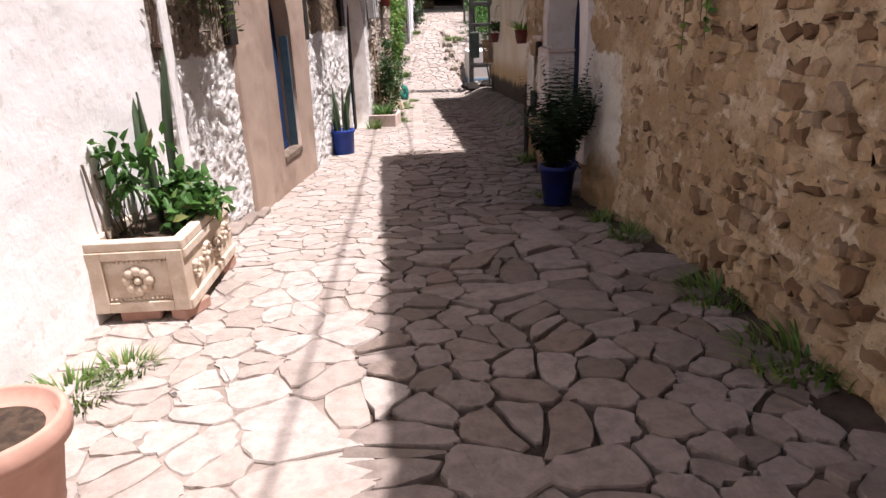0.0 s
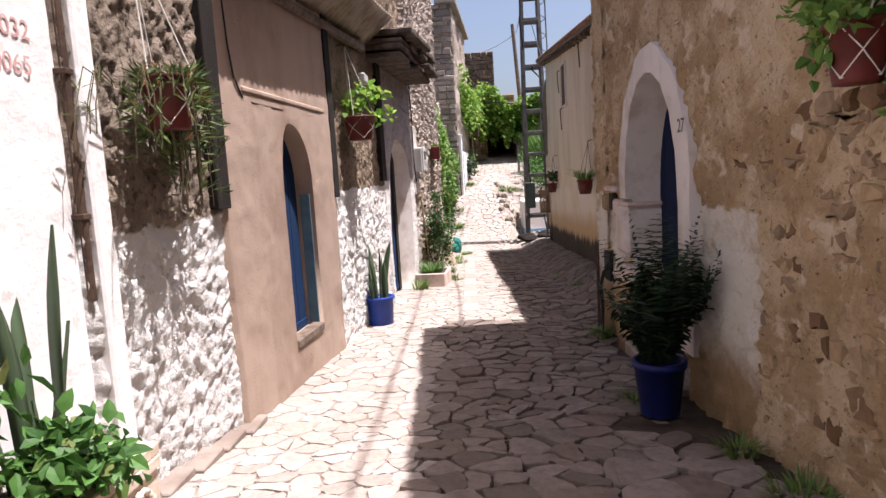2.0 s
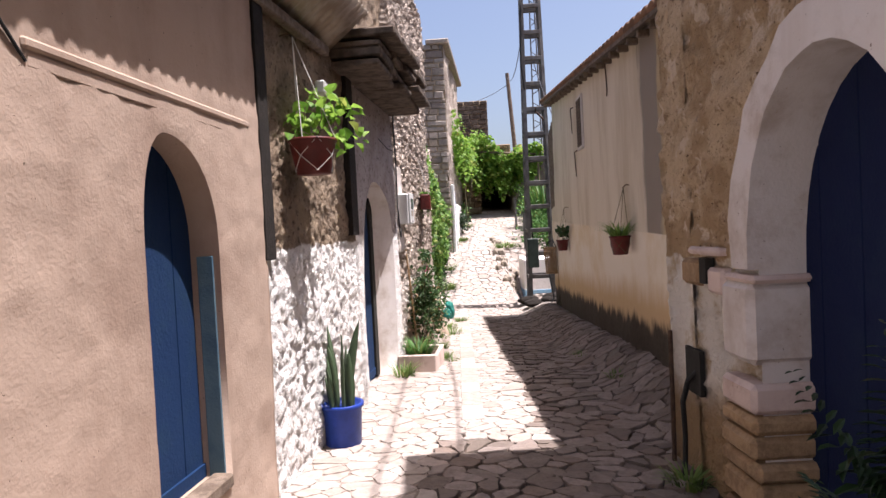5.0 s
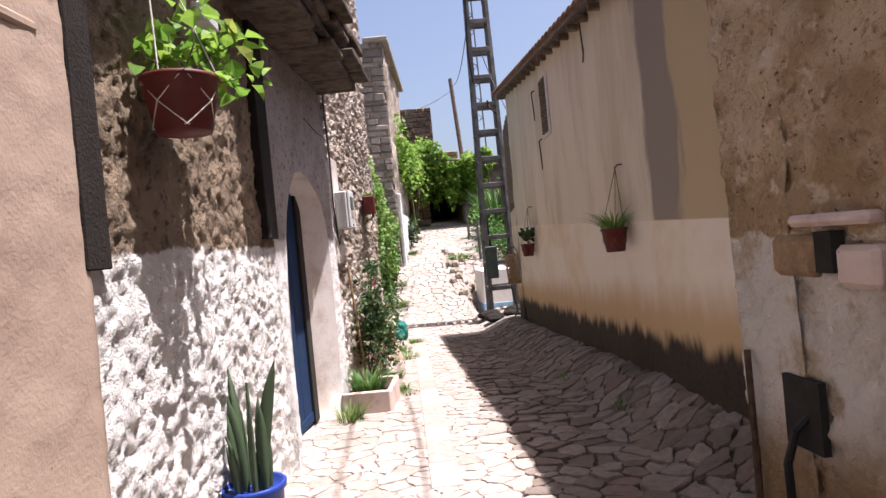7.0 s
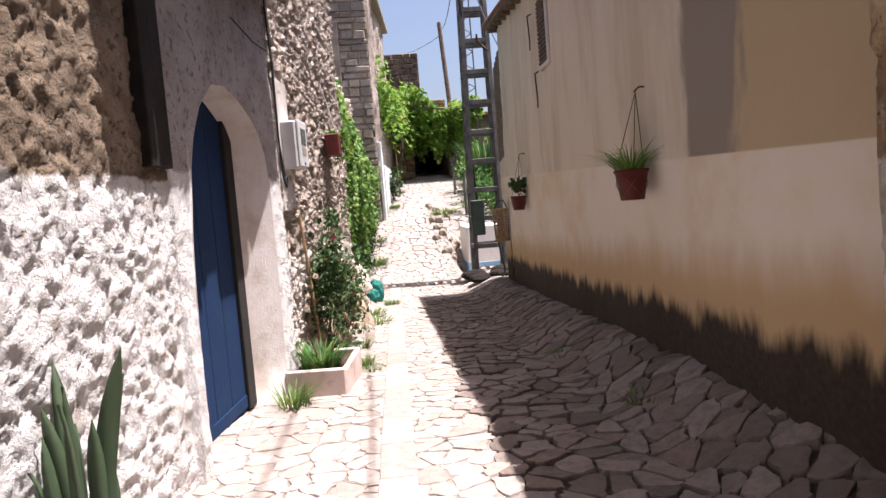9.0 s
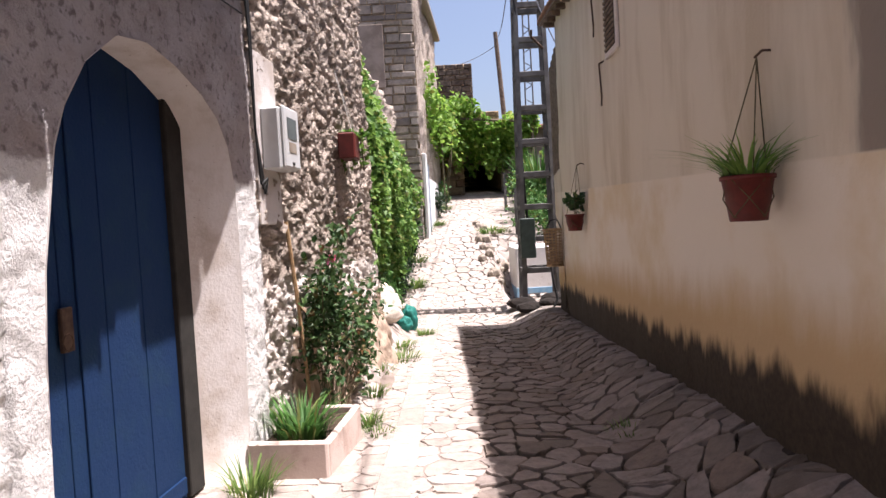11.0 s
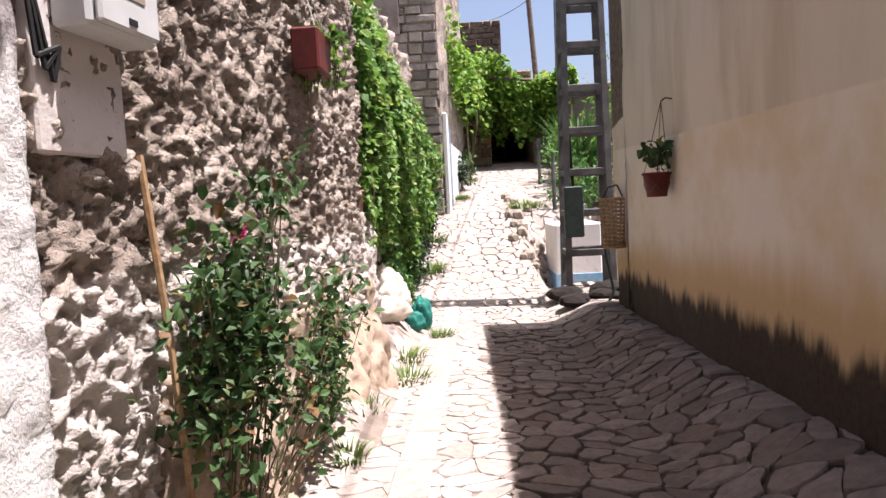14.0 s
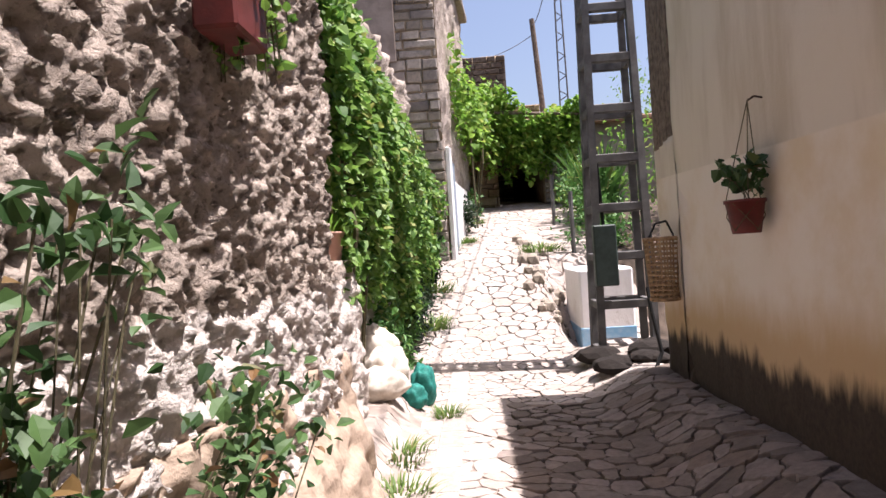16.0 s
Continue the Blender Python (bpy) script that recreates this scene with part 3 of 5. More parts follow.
pot = thing("terracotta_pot", (-1.18, 1.85, float(ground(-1.13, 1.83))), "large faded terracotta plastic flower pot with dry soil", "flower pot")
part("body", lathe(bmesh.new(), [(0.15, 0), (0.155, 0.02), (0.195, 0.25), (0.198, 0.255)], 40), MAT_TERRA, pot, flat=False)
part("rim", lathe(bmesh.new(), [(0.198, 0.25), (0.222, 0.255), (0.228, 0.29), (0.222, 0.33), (0.208, 0.338), (0.198, 0.33), (0.192, 0.29)], 40), MAT_TERRA, pot, "rounded pale rim", flat=False)
part("soil", lathe(bmesh.new(), [(0.19, 0.28), (0.15, 0.292), (0.08, 0.3), (0.01, 0.295)], 24), MAT_SOIL, pot, "crumbly dark soil")
twig = thing("dry_twig", (-1.16, 1.82, float(ground(-1.13, 1.83)) + 0.285), "dry bare twig stuck in a flower pot", "twig")
part("stem", tube(bmesh.new(), [(0, 0, 0), (0.005, 0.01, 0.06), (0.02, 0.0, 0.14)], 0.005), MAT_BARK, twig)
part("side_shoot", tube(bmesh.new(), [(0.004, 0.008, 0.05), (-0.025, 0.02, 0.09)], 0.003), MAT_BARK, twig)

# cast cement planter on bricks
PX0, PX1, PY0, PY1, PZ0 = -1.53, -1.06, 3.26, 4.10, 0.07
for bx, by, rz in ((-1.33, 3.33, 4), (-1.10, 3.36, 70), (-1.11, 4.0, 82), (-1.42, 3.97, 10)):
    br = tagged(mesh_object("brick", boxed(-0.1, 0.1, -0.05, 0.05, 0, 0.065, bevel=0.008), MAT_TERRA), "worn red brick propping up a cement planter", "brick", "bricks under the planter")
    br.matrix_world = pose(bx, by, float(ground(bx, by)) - 0.005, 0, 0, rz)
planter = thing("cement_planter", (0, 0, 0), "cast cement planter box with a rosette and scrolls", "planter")
H = 0.37
bm = bmesh.new()
for a in ((PX0, PX1, PY0, PY0 + 0.04), (PX0, PX1, PY1 - 0.04, PY1), (PX0, PX0 + 0.04, PY0 + 0.04, PY1 - 0.04), (PX1 - 0.04, PX1, PY0 + 0.04, PY1 - 0.04)):
    box(bm, *a, PZ0, PZ0 + H - 0.05)
box(bm, PX0 + 0.04, PX1 - 0.04, PY0 + 0.04, PY1 - 0.04, PZ0, PZ0 + 0.05)
part("box", bm, MAT_CAST, planter)
bm = bmesh.new()
for a in ((PX0 - 0.012, PX1 + 0.012, PY0 - 0.012, PY0 + 0.05), (PX0 - 0.012, PX1 + 0.012, PY1 - 0.05, PY1 + 0.012), (PX0 - 0.012, PX0 + 0.05, PY0 + 0.05, PY1 - 0.05), (PX1 - 0.05, PX1 + 0.012, PY0 + 0.05, PY1 - 0.05)):
    box(bm, *a, PZ0 + H - 0.05, PZ0 + H, bevel=0.006)
part("rim", bm, MAT_CAST, planter)
for x in (PX0, PX1 - 0.075):
    part("corner_strip", boxed(x - 0.002, x + 0.077, PY0 - 0.018, PY0 + 0.01, PZ0, PZ0 + H - 0.05, bevel=0.004), MAT_CAST, planter)
for z0, z1 in ((0, 0.055), (H - 0.095, H - 0.05)):
    part("moulding", boxed(PX0 + 0.075, PX1 - 0.075, PY0 - 0.017, PY0 + 0.01, PZ0 + z0, PZ0 + z1, bevel=0.004), MAT_CAST, planter)
    part("moulding", boxed(PX1 - 0.01, PX1 + 0.016, PY0 - 0.01, PY1, PZ0 + z0, PZ0 + z1, bevel=0.004), MAT_CAST, planter)
for z in (0.07, H - 0.105):
    bm = bmesh.new()
    for i in range(14):
        bmesh.ops.create_icosphere(bm, subdivisions=1, radius=0.009, matrix=Matrix.Translation((PX0 + 0.09 + i * 0.0225, PY0 - 0.006, PZ0 + z)))
    part("bead_row", bm, MAT_CAST, planter, flat=False)
bm = bmesh.new()
cx, cz = (PX0 + PX1) / 2, PZ0 + 0.165
for i in range(8):
    a = i * math.pi / 4
    bmesh.ops.create_icosphere(bm, subdivisions=2, radius=0.030, matrix=Matrix.LocRotScale((cx + 0.052 * math.cos(a), PY0 - 0.003, cz + 0.052 * math.sin(a)), None, (1, 0.7, 1)))
bmesh.ops.create_icosphere(bm, subdivisions=2, radius=0.022, matrix=Matrix.LocRotScale((cx, PY0 - 0.006, cz), None, (1, 0.9, 1)))
part("rosette", bm, MAT_CAST, planter, "raised eight-petalled flower", flat=False)
for k in range(4):
    bm = bmesh.new()
    cy, sg = PY0 + 0.15 + k * 0.18, 1 if k % 2 else -1
    pts = [(PX1 + 0.006, cy + (0.075 - 0.0065 * i) * math.cos(i * 0.62), cz + 0.01 + sg * (0.075 - 0.0065 * i) * math.sin(i * 0.62)) for i in range(11)]
    tube(bm, pts, 0.013, 6)
    for i in (0, 3, 6, 10):
        bmesh.ops.create_icosphere(bm, subdivisions=1, radius=0.022, matrix=Matrix.Translation(pts[i]))
    part("scroll", bm, MAT_CAST, planter, "raised leafy scroll", flat=False)
part("soil", boxed(PX0 + 0.04, PX1 - 0.04, PY0 + 0.04, PY1 - 0.04, PZ0 + 0.2, PZ0 + H - 0.055), MAT_SOIL, planter, "dry brown soil")
snake_plant((-1.36, 3.86, PZ0 + H - 0.06), (0.95, 0.86, 0.74, 0.6, 0.48, 0.36, 0.3), 0.10, "tall grey-green snake plant in a cement planter")
bush("basil_plant", (-1.20, 3.76, PZ0 + H + 0.11), (0.16, 0.2, 0.13), 520, 0.075, MAT_LEAF, "bushy bright green leafy plant in a cement planter", "plant", width=0.62, clumps=26, root=(-1.20, 3.76, PZ0 + H - 0.055))
bush("leafy_plant", (-1.40, 3.55, PZ0 + H + 0.36), (0.13, 0.13, 0.15), 90, 0.10, MAT_LEAF, "lanky plant with drooping leaves in a cement planter", "plant", width=0.45, clumps=9, stems=7, bias=(0, -0.2, -0.7), root=(-1.40, 3.55, PZ0 + H - 0.055))
stakes = thing("plant_stakes", (-1.47, 3.42, PZ0 + H - 0.06), "grey wooden sticks leaning in a cement planter", "stick")
for dy, ln in ((0.0, 0.42), (0.1, 0.35), (0.2, 0.3)):
    part("stick", tube(bmesh.new(), [(0, dy, 0), (-0.03, dy - 0.05, ln)], 0.008), MAT_WOOD, stakes)

# pilaster, downpipe and painted house number
pil = tagged(mesh_object("pilaster", boxed(-1.475, -1.385, 4.455, 4.59, -0.2, 4.9, bevel=0.012), MAT_WHITE), "chipped whitewashed pilaster beside a drainpipe", "pilaster", kind="structure")
pipe = thing("drainpipe", (-1.425, 4.42, 0), "rusty brown drainpipe running down a white wall", "drainpipe")
part("pipe", rod(bmesh.new(), (0, 0, 0.95), (0, 0, 4.8), 0.022, 0.022, 10), MAT_IRON, pipe)
for z in (1.3, 1.9, 2.6):
    part("clamp", boxed(-0.03, 0.026, -0.03, 0.03, z, z + 0.025, bevel=0.003), MAT_IRON, pipe)


def lettering(body, place, turn, size, material, parent, label):
    cu = bpy.data.curves.new("lettering", "FONT")
    cu.body, cu.size, cu.extrude = body, size, 0.0005
    tmp = bpy.data.objects.new("lettering", cu)
    scene.collection.objects.link(tmp)
    me = bpy.data.meshes.new_from_object(tmp.evaluated_get(bpy.context.evaluated_depsgraph_get()))
    bpy.data.objects.remove(tmp)
    me.materials.clear()
    me.materials.append(material)
    ob = new("lettering", me)
    ob.parent = parent
    ob["label"] = label
    ob.matrix_world = pose(*place, 90, 0, turn)
    return ob


lettering("IL0065", (-1.469, 3.98, 1.875), 87.4, 0.105, MAT_SIGN_RED, white_wall, "faded red stencilled characters")
lettering("032", (-1.463, 4.12, 2.01), 87.4, 0.105, MAT_SIGN_RED, white_wall, "faded red stencilled numbers")

# low cement strip along the left foot
bm = bmesh.new()
for y in np.arange(4.0, 5.6, 0.31):
    x = float(left_x(y + 0.15))
    box(bm, x - 0.1, x + 0.10 + 0.02 * rng.random(), y, y + 0.305, float(ground(x, y)) - 0.2, float(ground(x, y)) + 0.02, bevel=0.008)
tagged(mesh_object("kerb", bm, MAT_CEMENT), "low worn cement kerb along the house foot", "kerb", kind="structure")


def net(parent, r_top, r_bot, h, hang, colour=None):
    """Cords round a hung pot and up to a point above."""
    colour = colour or MAT_ROPE
    for k in range(4):
        a, b = k * math.pi / 2 + 0.4, (k + 1) * math.pi / 2 + 0.4
        bm = bmesh.new()
        tp = [Vector((r_top * 1.06 * math.cos(q), r_top * 1.06 * math.sin(q), h)) for q in (a, b)]
        bt = [Vector((r_bot * 1.08 * math.cos(q), r_bot * 1.08 * math.sin(q), 0.02)) for q in (a, b)]
        mid = Vector((0.5 * (r_top + r_bot) * 1.09 * math.cos((a + b) / 2), 0.5 * (r_top + r_bot) * 1.09 * math.sin((a + b) / 2), h * 0.5))
        for p in tp + bt:
            rod(bm, p, mid, 0.0028, sides=5)
        rod(bm, bt[0], bt[1], 0.0028, sides=5)
        part("cord_net", bm, colour, parent, "knotted white cord")
    for k in range(3):
        q = k * 2 * math.pi / 3 + 0.3
        part("cord", rod(bmesh.new(), (r_top * math.cos(q), r_top * math.sin(q), h), hang, 0.0032, sides=5), colour, parent)


def hanging_pot(place, r, h, label, hang=(0, 0, 0.7), cords=True, material=None, cord=None):
    top = thing("hanging_pot", place, label, "flower pot")
    part("body", lathe(bmesh.new(), pot_body(r, r * 0.74, h, 0.008, 0.02), 26), material or MAT_RED_POT, top, flat=False)
    part("soil", lathe(bmesh.new(), [(r - 0.02, h - 0.055), (r * 0.6, h - 0.045), (0.01, h - 0.04)], 18), MAT_SOIL, top)
    if cords:
        net(top, r, r * 0.74, h, hang, cord)
    return top


def hook(place, out, label="bent iron hook holding a hanging pot"):
    """An iron bracket from the wall at place to the point out."""
    top = thing("iron_hook", place, label, "hook")
    o = Vector(out) - Vector(place)
    part("arm", tube(bmesh.new(), [(0, 0, 0), tuple(o * 0.6 + Vector((0, 0, 0.02))), tuple(o)], 0.006), MAT_IRON, top)
    return top


def trailing(name, place, count, drop, spread, leaf, material, label, width=0.25, strands=26):
    """Stems that spill over a pot's rim and hang, with narrow leaves."""
    top = thing(name, place, label, "plant")
    pts, ways = [], []
    bm = bmesh.new()
    for k in range(strands):
        a = rng.uniform(0, 2 * math.pi)
        r = spread * rng.uniform(0.5, 1.2)
        dr = drop * rng.uniform(0.2, 1.0)
        path = [Vector((0.5 * r * math.cos(a), 0.5 * r * math.sin(a) , 0.0)), Vector((r * 0.9 * math.cos(a), r * 1.1 * math.sin(a), 0.05)), Vector((r * 1.1 * math.cos(a), r * 1.5 * math.sin(a), -dr * 0.5)), Vector((r * 1.15 * math.cos(a), r * 1.6 * math.sin(a), -dr))]
        path = [Vector((max(-0.09, p.x), p.y, p.z)) for p in path]
        tube(bm, path, 0.003, 4)
        for _ in range(count // strands):
            s = rng.uniform(0, 2.99)
            p = path[int(s)].lerp(path[int(s) + 1], s % 1)
            pts.append(p)
            ways.append(np.array([math.cos(a), math.sin(a), 0.5]) + rng.normal(size=3) * 0.7)
    part("stemwork", bm, MAT_BARK, top)["kind"] = "stuff"
    n = len(pts)
    leaf_mesh("leaves", [tuple(p) for p in pts], ways, rand_ways(n, (0.3, 0, 1)), leaf * rng.uniform(0.6, 1.2, n), width, material, top)
    return top


x = left_x(4.86)
hanging_pot((x + 0.19, 4.86, 1.69), 0.125, 0.25, "red-brown plastic pot hung in a white cord net", (-0.12, 0.0, 0.95))
hook((x, 4.86, 2.70), (x + 0.07, 4.86, 2.64))
trailing("trailing_succulent", (x + 0.19, 4.88, 1.90), 320, 0.35, 0.15, 0.10, MAT_SUCC, "spiky green and reddish succulent spilling from a hanging pot", 0.16)
trailing("trailing_succulent", (x + 0.15, 5.16, 1.84), 460, 0.55, 0.13, 0.10, MAT_SUCC, "spiky green and dry red succulent hanging on a wall", 0.16, 34)
trailing("dry_tendrils", (x + 0.08, 4.66, 1.88), 60, 0.3, 0.2, 0.07, MAT_SUCC, "thin dry tendrils hanging on a rough wall", 0.12, 12)

# bay: door leaf, lintel moulding, zinc awning
dx = Vector((0.1, 1.0, 0)).normalized()


def left_frame(y, off=0.0):
    """A frame on the left wall: local x out of the wall, y along it."""
    return pose(left_x(y) + off, y, 0, 0, 0, -math.degrees(math.atan(0.1)))


def at_left(ob, y, off=0.0, z=0.0):
    ob.matrix_world = left_frame(y, off) @ Matrix.Translation((0, 0, z))
    return ob


def plank_door(name, width, z0, z1, planks, label, material):
    top = thing(name, (0, 0, 0), label, "door", kind="structure")
    w = width / planks
    for k in range(planks):
        part("plank", boxed(-0.02, 0.0, k * w + 0.003, (k + 1) * w - 0.003, z0, z1, bevel=0.003), material, top)
    part("bottom_rail", boxed(0.0, 0.014, 0.02, width - 0.02, z0 + 0.03, z0 + 0.12, bevel=0.003), material, top)
    # solid near-black box paints the shade around and behind the planks
    part("gap_shade_box", boxed(-0.07, -0.022, -0.15, width + 0.6, z0 - 0.1, z1 + 0.1), MAT_DARK, top, "near-black box painted as the shaded gap behind")
    return top


at_left(plank_door("door_1", 0.86, 0.10, 1.95, 3, "narrow dark blue plank door in a pointed niche", MAT_BLUE_DOOR), 6.60, -0.125)
fr = thing("door_casing", (0, 0, 0), "peeling pale blue door casing in a niche", "casing", kind="structure")
part("casing", boxed(-0.10, -0.012, 0, 0.05, 0.13, 1.30, bevel=0.004), MAT_BLUE_PALE, fr)
at_left(fr, 7.325, 0.01)
# added dark slab: puts shade on the niche bottom, which the sun reaches
niche_slab = thing("niche_dark_slab", (0, 0, 0), "dark slab added over the sunlit bottom of a niche", "sill", kind="structure")
part("slab", boxed(-0.10, 0.012, 0.0, 0.66, 0.10, 0.172, bevel=0.01), MAT_WOOD, niche_slab)
at_left(niche_slab, 6.67, 0.03)
mould = thing("lintel_moulding", (0, 0, 0), "worn plaster moulding above a niche door", "moulding", kind="structure")
part("ledge", boxed(0.0, 0.022, 0.0, 1.75, 2.02, 2.06, bevel=0.01), MAT_BAY, mould)
part("ledge", boxed(0.0, 0.012, 0.02, 1.73, 1.96, 2.02, bevel=0.008), MAT_BAY, mould)
at_left(mould, 6.05, 0.025)
cable = thing("wall_cable", (0, 0, 0), "black cable drooping over a plaster bay", "cable")
part("cable", tube(bmesh.new(), [(0.04, 0, 2.9), (0.05, 0.03, 2.3), (0.04, 0.10, 2.1), (0.035, 0.22, 1.98)], 0.006), MAT_CABLE, cable)
at_left(cable, 5.85)

awning = thing("zinc_awning", (0, 0, 0), "rusty corrugated zinc awning over house doors", "awning")
NA = 130
verts, faces = [], []
for i in range(NA + 1):
    y = i / NA * 4.1
    for j, (off, z) in enumerate(((-0.03, 2.80), (0.36, 3.12))):
        verts.append((off, y, z + y * 0.045 + 0.018 * math.sin(y * 2 * math.pi / 0.11)))
faces = [(2 * i, 2 * i + 1, 2 * i + 3, 2 * i + 2) for i in range(NA)]
sh = data_object("zinc_sheet", verts, faces, MAT_ZINC, awning, flat=False)
so = sh.modifiers.new("thickness", "SOLIDIFY")
so.thickness = 0.004
part("wall_plate", boxed(0.0, 0.07, 0.1, 3.9, 2.72, 2.80, bevel=0.01, m=Matrix.Rotation(0.04, 4, "X")), MAT_WOOD, awning, "rough grey timber")
for y in (0.4, 1.6, 2.8, 3.8):
    part("rafter", boxed(-0.02, 0.25, y - 0.03, y + 0.03, -0.035, 0.035, bevel=0.008, m=Matrix.Translation((0, 0, 2.88 + 0.045 * y)) @ Matrix.Rotation(-0.75, 4, "Y")), MAT_WOOD, awning)
at_left(awning, 5.72, 0.0)
MAT_DEEP_BROWN = simple("deep_brown_rough", (0.022, 0.017, 0.014), (0.014, 0.011, 0.009), 8, 0.95, 0, 0.5, 0.012)
# very dark strips, slightly proud of the wall, ending near the limewash line
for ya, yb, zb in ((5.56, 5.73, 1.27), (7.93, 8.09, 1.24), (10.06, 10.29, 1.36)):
    strip = thing("joint_strip", (0, 0, 0), "very dark strip down a wall joint", "cement", kind="structure")
    part("strip", boxed(-0.02, 0.05, 0, yb - ya, zb, 2.95, bevel=0.006), MAT_DEEP_BROWN, strip)
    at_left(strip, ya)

MAT_SLAB = simple("dark_weathered_slab", (0.15, 0.115, 0.09), (0.06, 0.045, 0.035), 9, 0.95, 0, 0.7, 0.02)
ledge = thing("stone_ledge", (0, 0, 0), "projecting ledge of dark layered stone slabs over a wall", "ledge")
for lay in range(4):
    y = 0.0
    while y < 2.55:
        w = rng.uniform(0.3, 0.65)
        o = 0.49 + 0.02 * lay + rng.uniform(-0.11, 0.08)
        part("slab", boxed(-0.1, o, y, min(y + w - 0.01, 2.6), 2.84 + lay * 0.085, 2.915 + lay * 0.085 + rng.uniform(-0.02, 0.012), bevel=0.014, m=Matrix.Rotation(rng.normal() * 0.012, 4, "Y")), MAT_SLAB, ledge)
        y += w
at_left(ledge, 9.75, 0.0)

# blue drum with a snake plant
bx, by = -0.84, 9.10
bz = float(ground(bx, by)) - 0.01
drum = thing("blue_drum", (bx, by, bz), "bright blue plastic drum used as a flower pot", "flower pot")
part("drum", lathe(bmesh.new(), [(0.13, 0), (0.14, 0.01), (0.155, 0.30), (0.17, 0.305), (0.172, 0.335), (0.16, 0.34), (0.15, 0.33), (0.145, 0.30)], 32), MAT_BLUE_POT, drum, flat=False)
part("soil", lathe(bmesh.new(), [(0.147, 0.28), (0.08, 0.295), (0.01, 0.29)], 20), MAT_SOIL, drum)
snake_plant((bx, by, bz + 0.28), (0.72, 0.68, 0.64, 0.6, 0.55, 0.5, 0.44, 0.38, 0.33, 0.28, 0.6, 0.5, 0.45, 0.35), 0.11, "dense grey-green snake plant in a blue drum")

# second hanging pot, flood lamp
x = left_x(8.5)
hanging_pot((x + 0.19, 8.50, 1.80), 0.16, 0.24, "dark red pot hung in a knotted white cord net", (-0.1, 0, 0.95))
hook((x, 8.50, 2.76), (x + 0.09, 8.50, 2.75))
bush("geranium", (x + 0.26, 8.60, 2.20), (0.22, 0.26, 0.16), 130, 0.085, MAT_VINE, "light green geranium with long stems in a hanging pot", "plant", width=0.95, stems=9, clumps=14, root=(x + 0.19, 8.52, 1.98))
flood = thing("flood_lamp", (x + 0.16, 9.05, 2.45), "pale grey flood lamp and bracket on a wall", "lamp")
part("housing", boxed(-0.02, 0.06, -0.12, 0.12, 0.0, 0.10, bevel=0.012), MAT_METER, flood)
part("bracket", tube(bmesh.new(), [(-0.14, 0.13, 0.02), (-0.02, 0.13, 0.0), (0.02, 0.13, 0.05)], 0.008), MAT_METER, flood)
part("plate", boxed(-0.13, -0.10, 0.25, 0.45, -0.2, 0.12, bevel=0.004), MAT_METER, flood)

# keyhole door with its planks, frame and step
key_door = plank_door("door_2", 1.47, -0.36, 1.98, 5, "weathered blue plank door inside a keyhole arch", MAT_BLUE_DOOR)
part("cross_batten", boxed(0.0, 0.012, 0.68, 0.78, -0.25, 1.9, bevel=0.003), MAT_BLUE_DOOR, key_door)
latch = part("latch", boxed(0.01, 0.03, 0.55, 0.62, 0.62, 0.80, bevel=0.004), MAT_IRON, key_door, "rusty latch with wire")
part("ring", tube(bmesh.new(), [(0.03, 0.58 + 0.03 * math.cos(a), 0.66 + 0.035 * math.sin(a)) for a in np.linspace(0, 6.28, 9)], 0.004), MAT_IRON, latch)
# shade of the recess side is put into this jamb's near-black colour
part("jamb", boxed(-0.01, 0.03, 1.46, 1.62, -0.36, 1.9, bevel=0.006), MAT_DARK, key_door, "inner jamb coloured dark for the shaded recess side")
at_left(key_door, 10.30, -0.21)
step = thing("door_step", (0, 0, 0), "worn cement doorstep below an arched door", "step", kind="structure")
part("slab", boxed(-0.28, 0.10, 0.1, 1.25, -0.7, -0.37, bevel=0.015), MAT_CEMENT, step)
at_left(step, 10.35, 0.0)

# meter, board and cable
board = thing("meter_board", (0, 0, 0), "whitewashed board behind an electricity meter", "board")
part("board", boxed(-0.02, 0.045, 0, 0.40, 1.10, 2.22, bevel=0.008), MAT_JAMB, board)
at_left(board, 12.42)
meter = thing("electricity_meter", (0, 0, 0), "pale grey plastic electricity meter box on a wall", "meter")
part("case", boxed(0.045, 0.17, 0, 0.34, 1.46, 1.86, bevel=0.012), MAT_METER, meter)
lid = part("lid", boxed(0.17, 0.195, 0.02, 0.32, 1.47, 1.87, bevel=0.01), MAT_METER, meter)
part("window", boxed(0.194, 0.198, 0.08, 0.26, 1.66, 1.80), MAT_GLASSY, lid, "dark little window")
part("label_plate", boxed(0.194, 0.198, 0.10, 0.24, 1.57, 1.64), MAT_ZINC, lid)
part("seal", boxed(0.194, 0.199, 0.15, 0.19, 1.49, 1.51), MAT_CABLE, lid)
at_left(meter, 12.50)
cable = thing("meter_cable", (0, 0, 0), "black cables running down beside a meter", "cable")
for k in range(3):
    part("cable", tube(bmesh.new(), [(0.05, -0.10 + k * 0.02, 3.3), (0.06, -0.06 + k * 0.015, 2.3), (0.05, -0.02, 1.7), (0.06, 0.03 * k, 1.36 - 0.03 * k), (0.07, 0.08, 1.40)], 0.008), MAT_CABLE, cable)
part("cable", tube(bmesh.new(), [(0.03, -0.9, 2.45), (0.05, -0.5, 2.38), (0.04, -0.1, 2.4)], 0.005), MAT_CABLE, cable)
at_left(cable, 12.42)

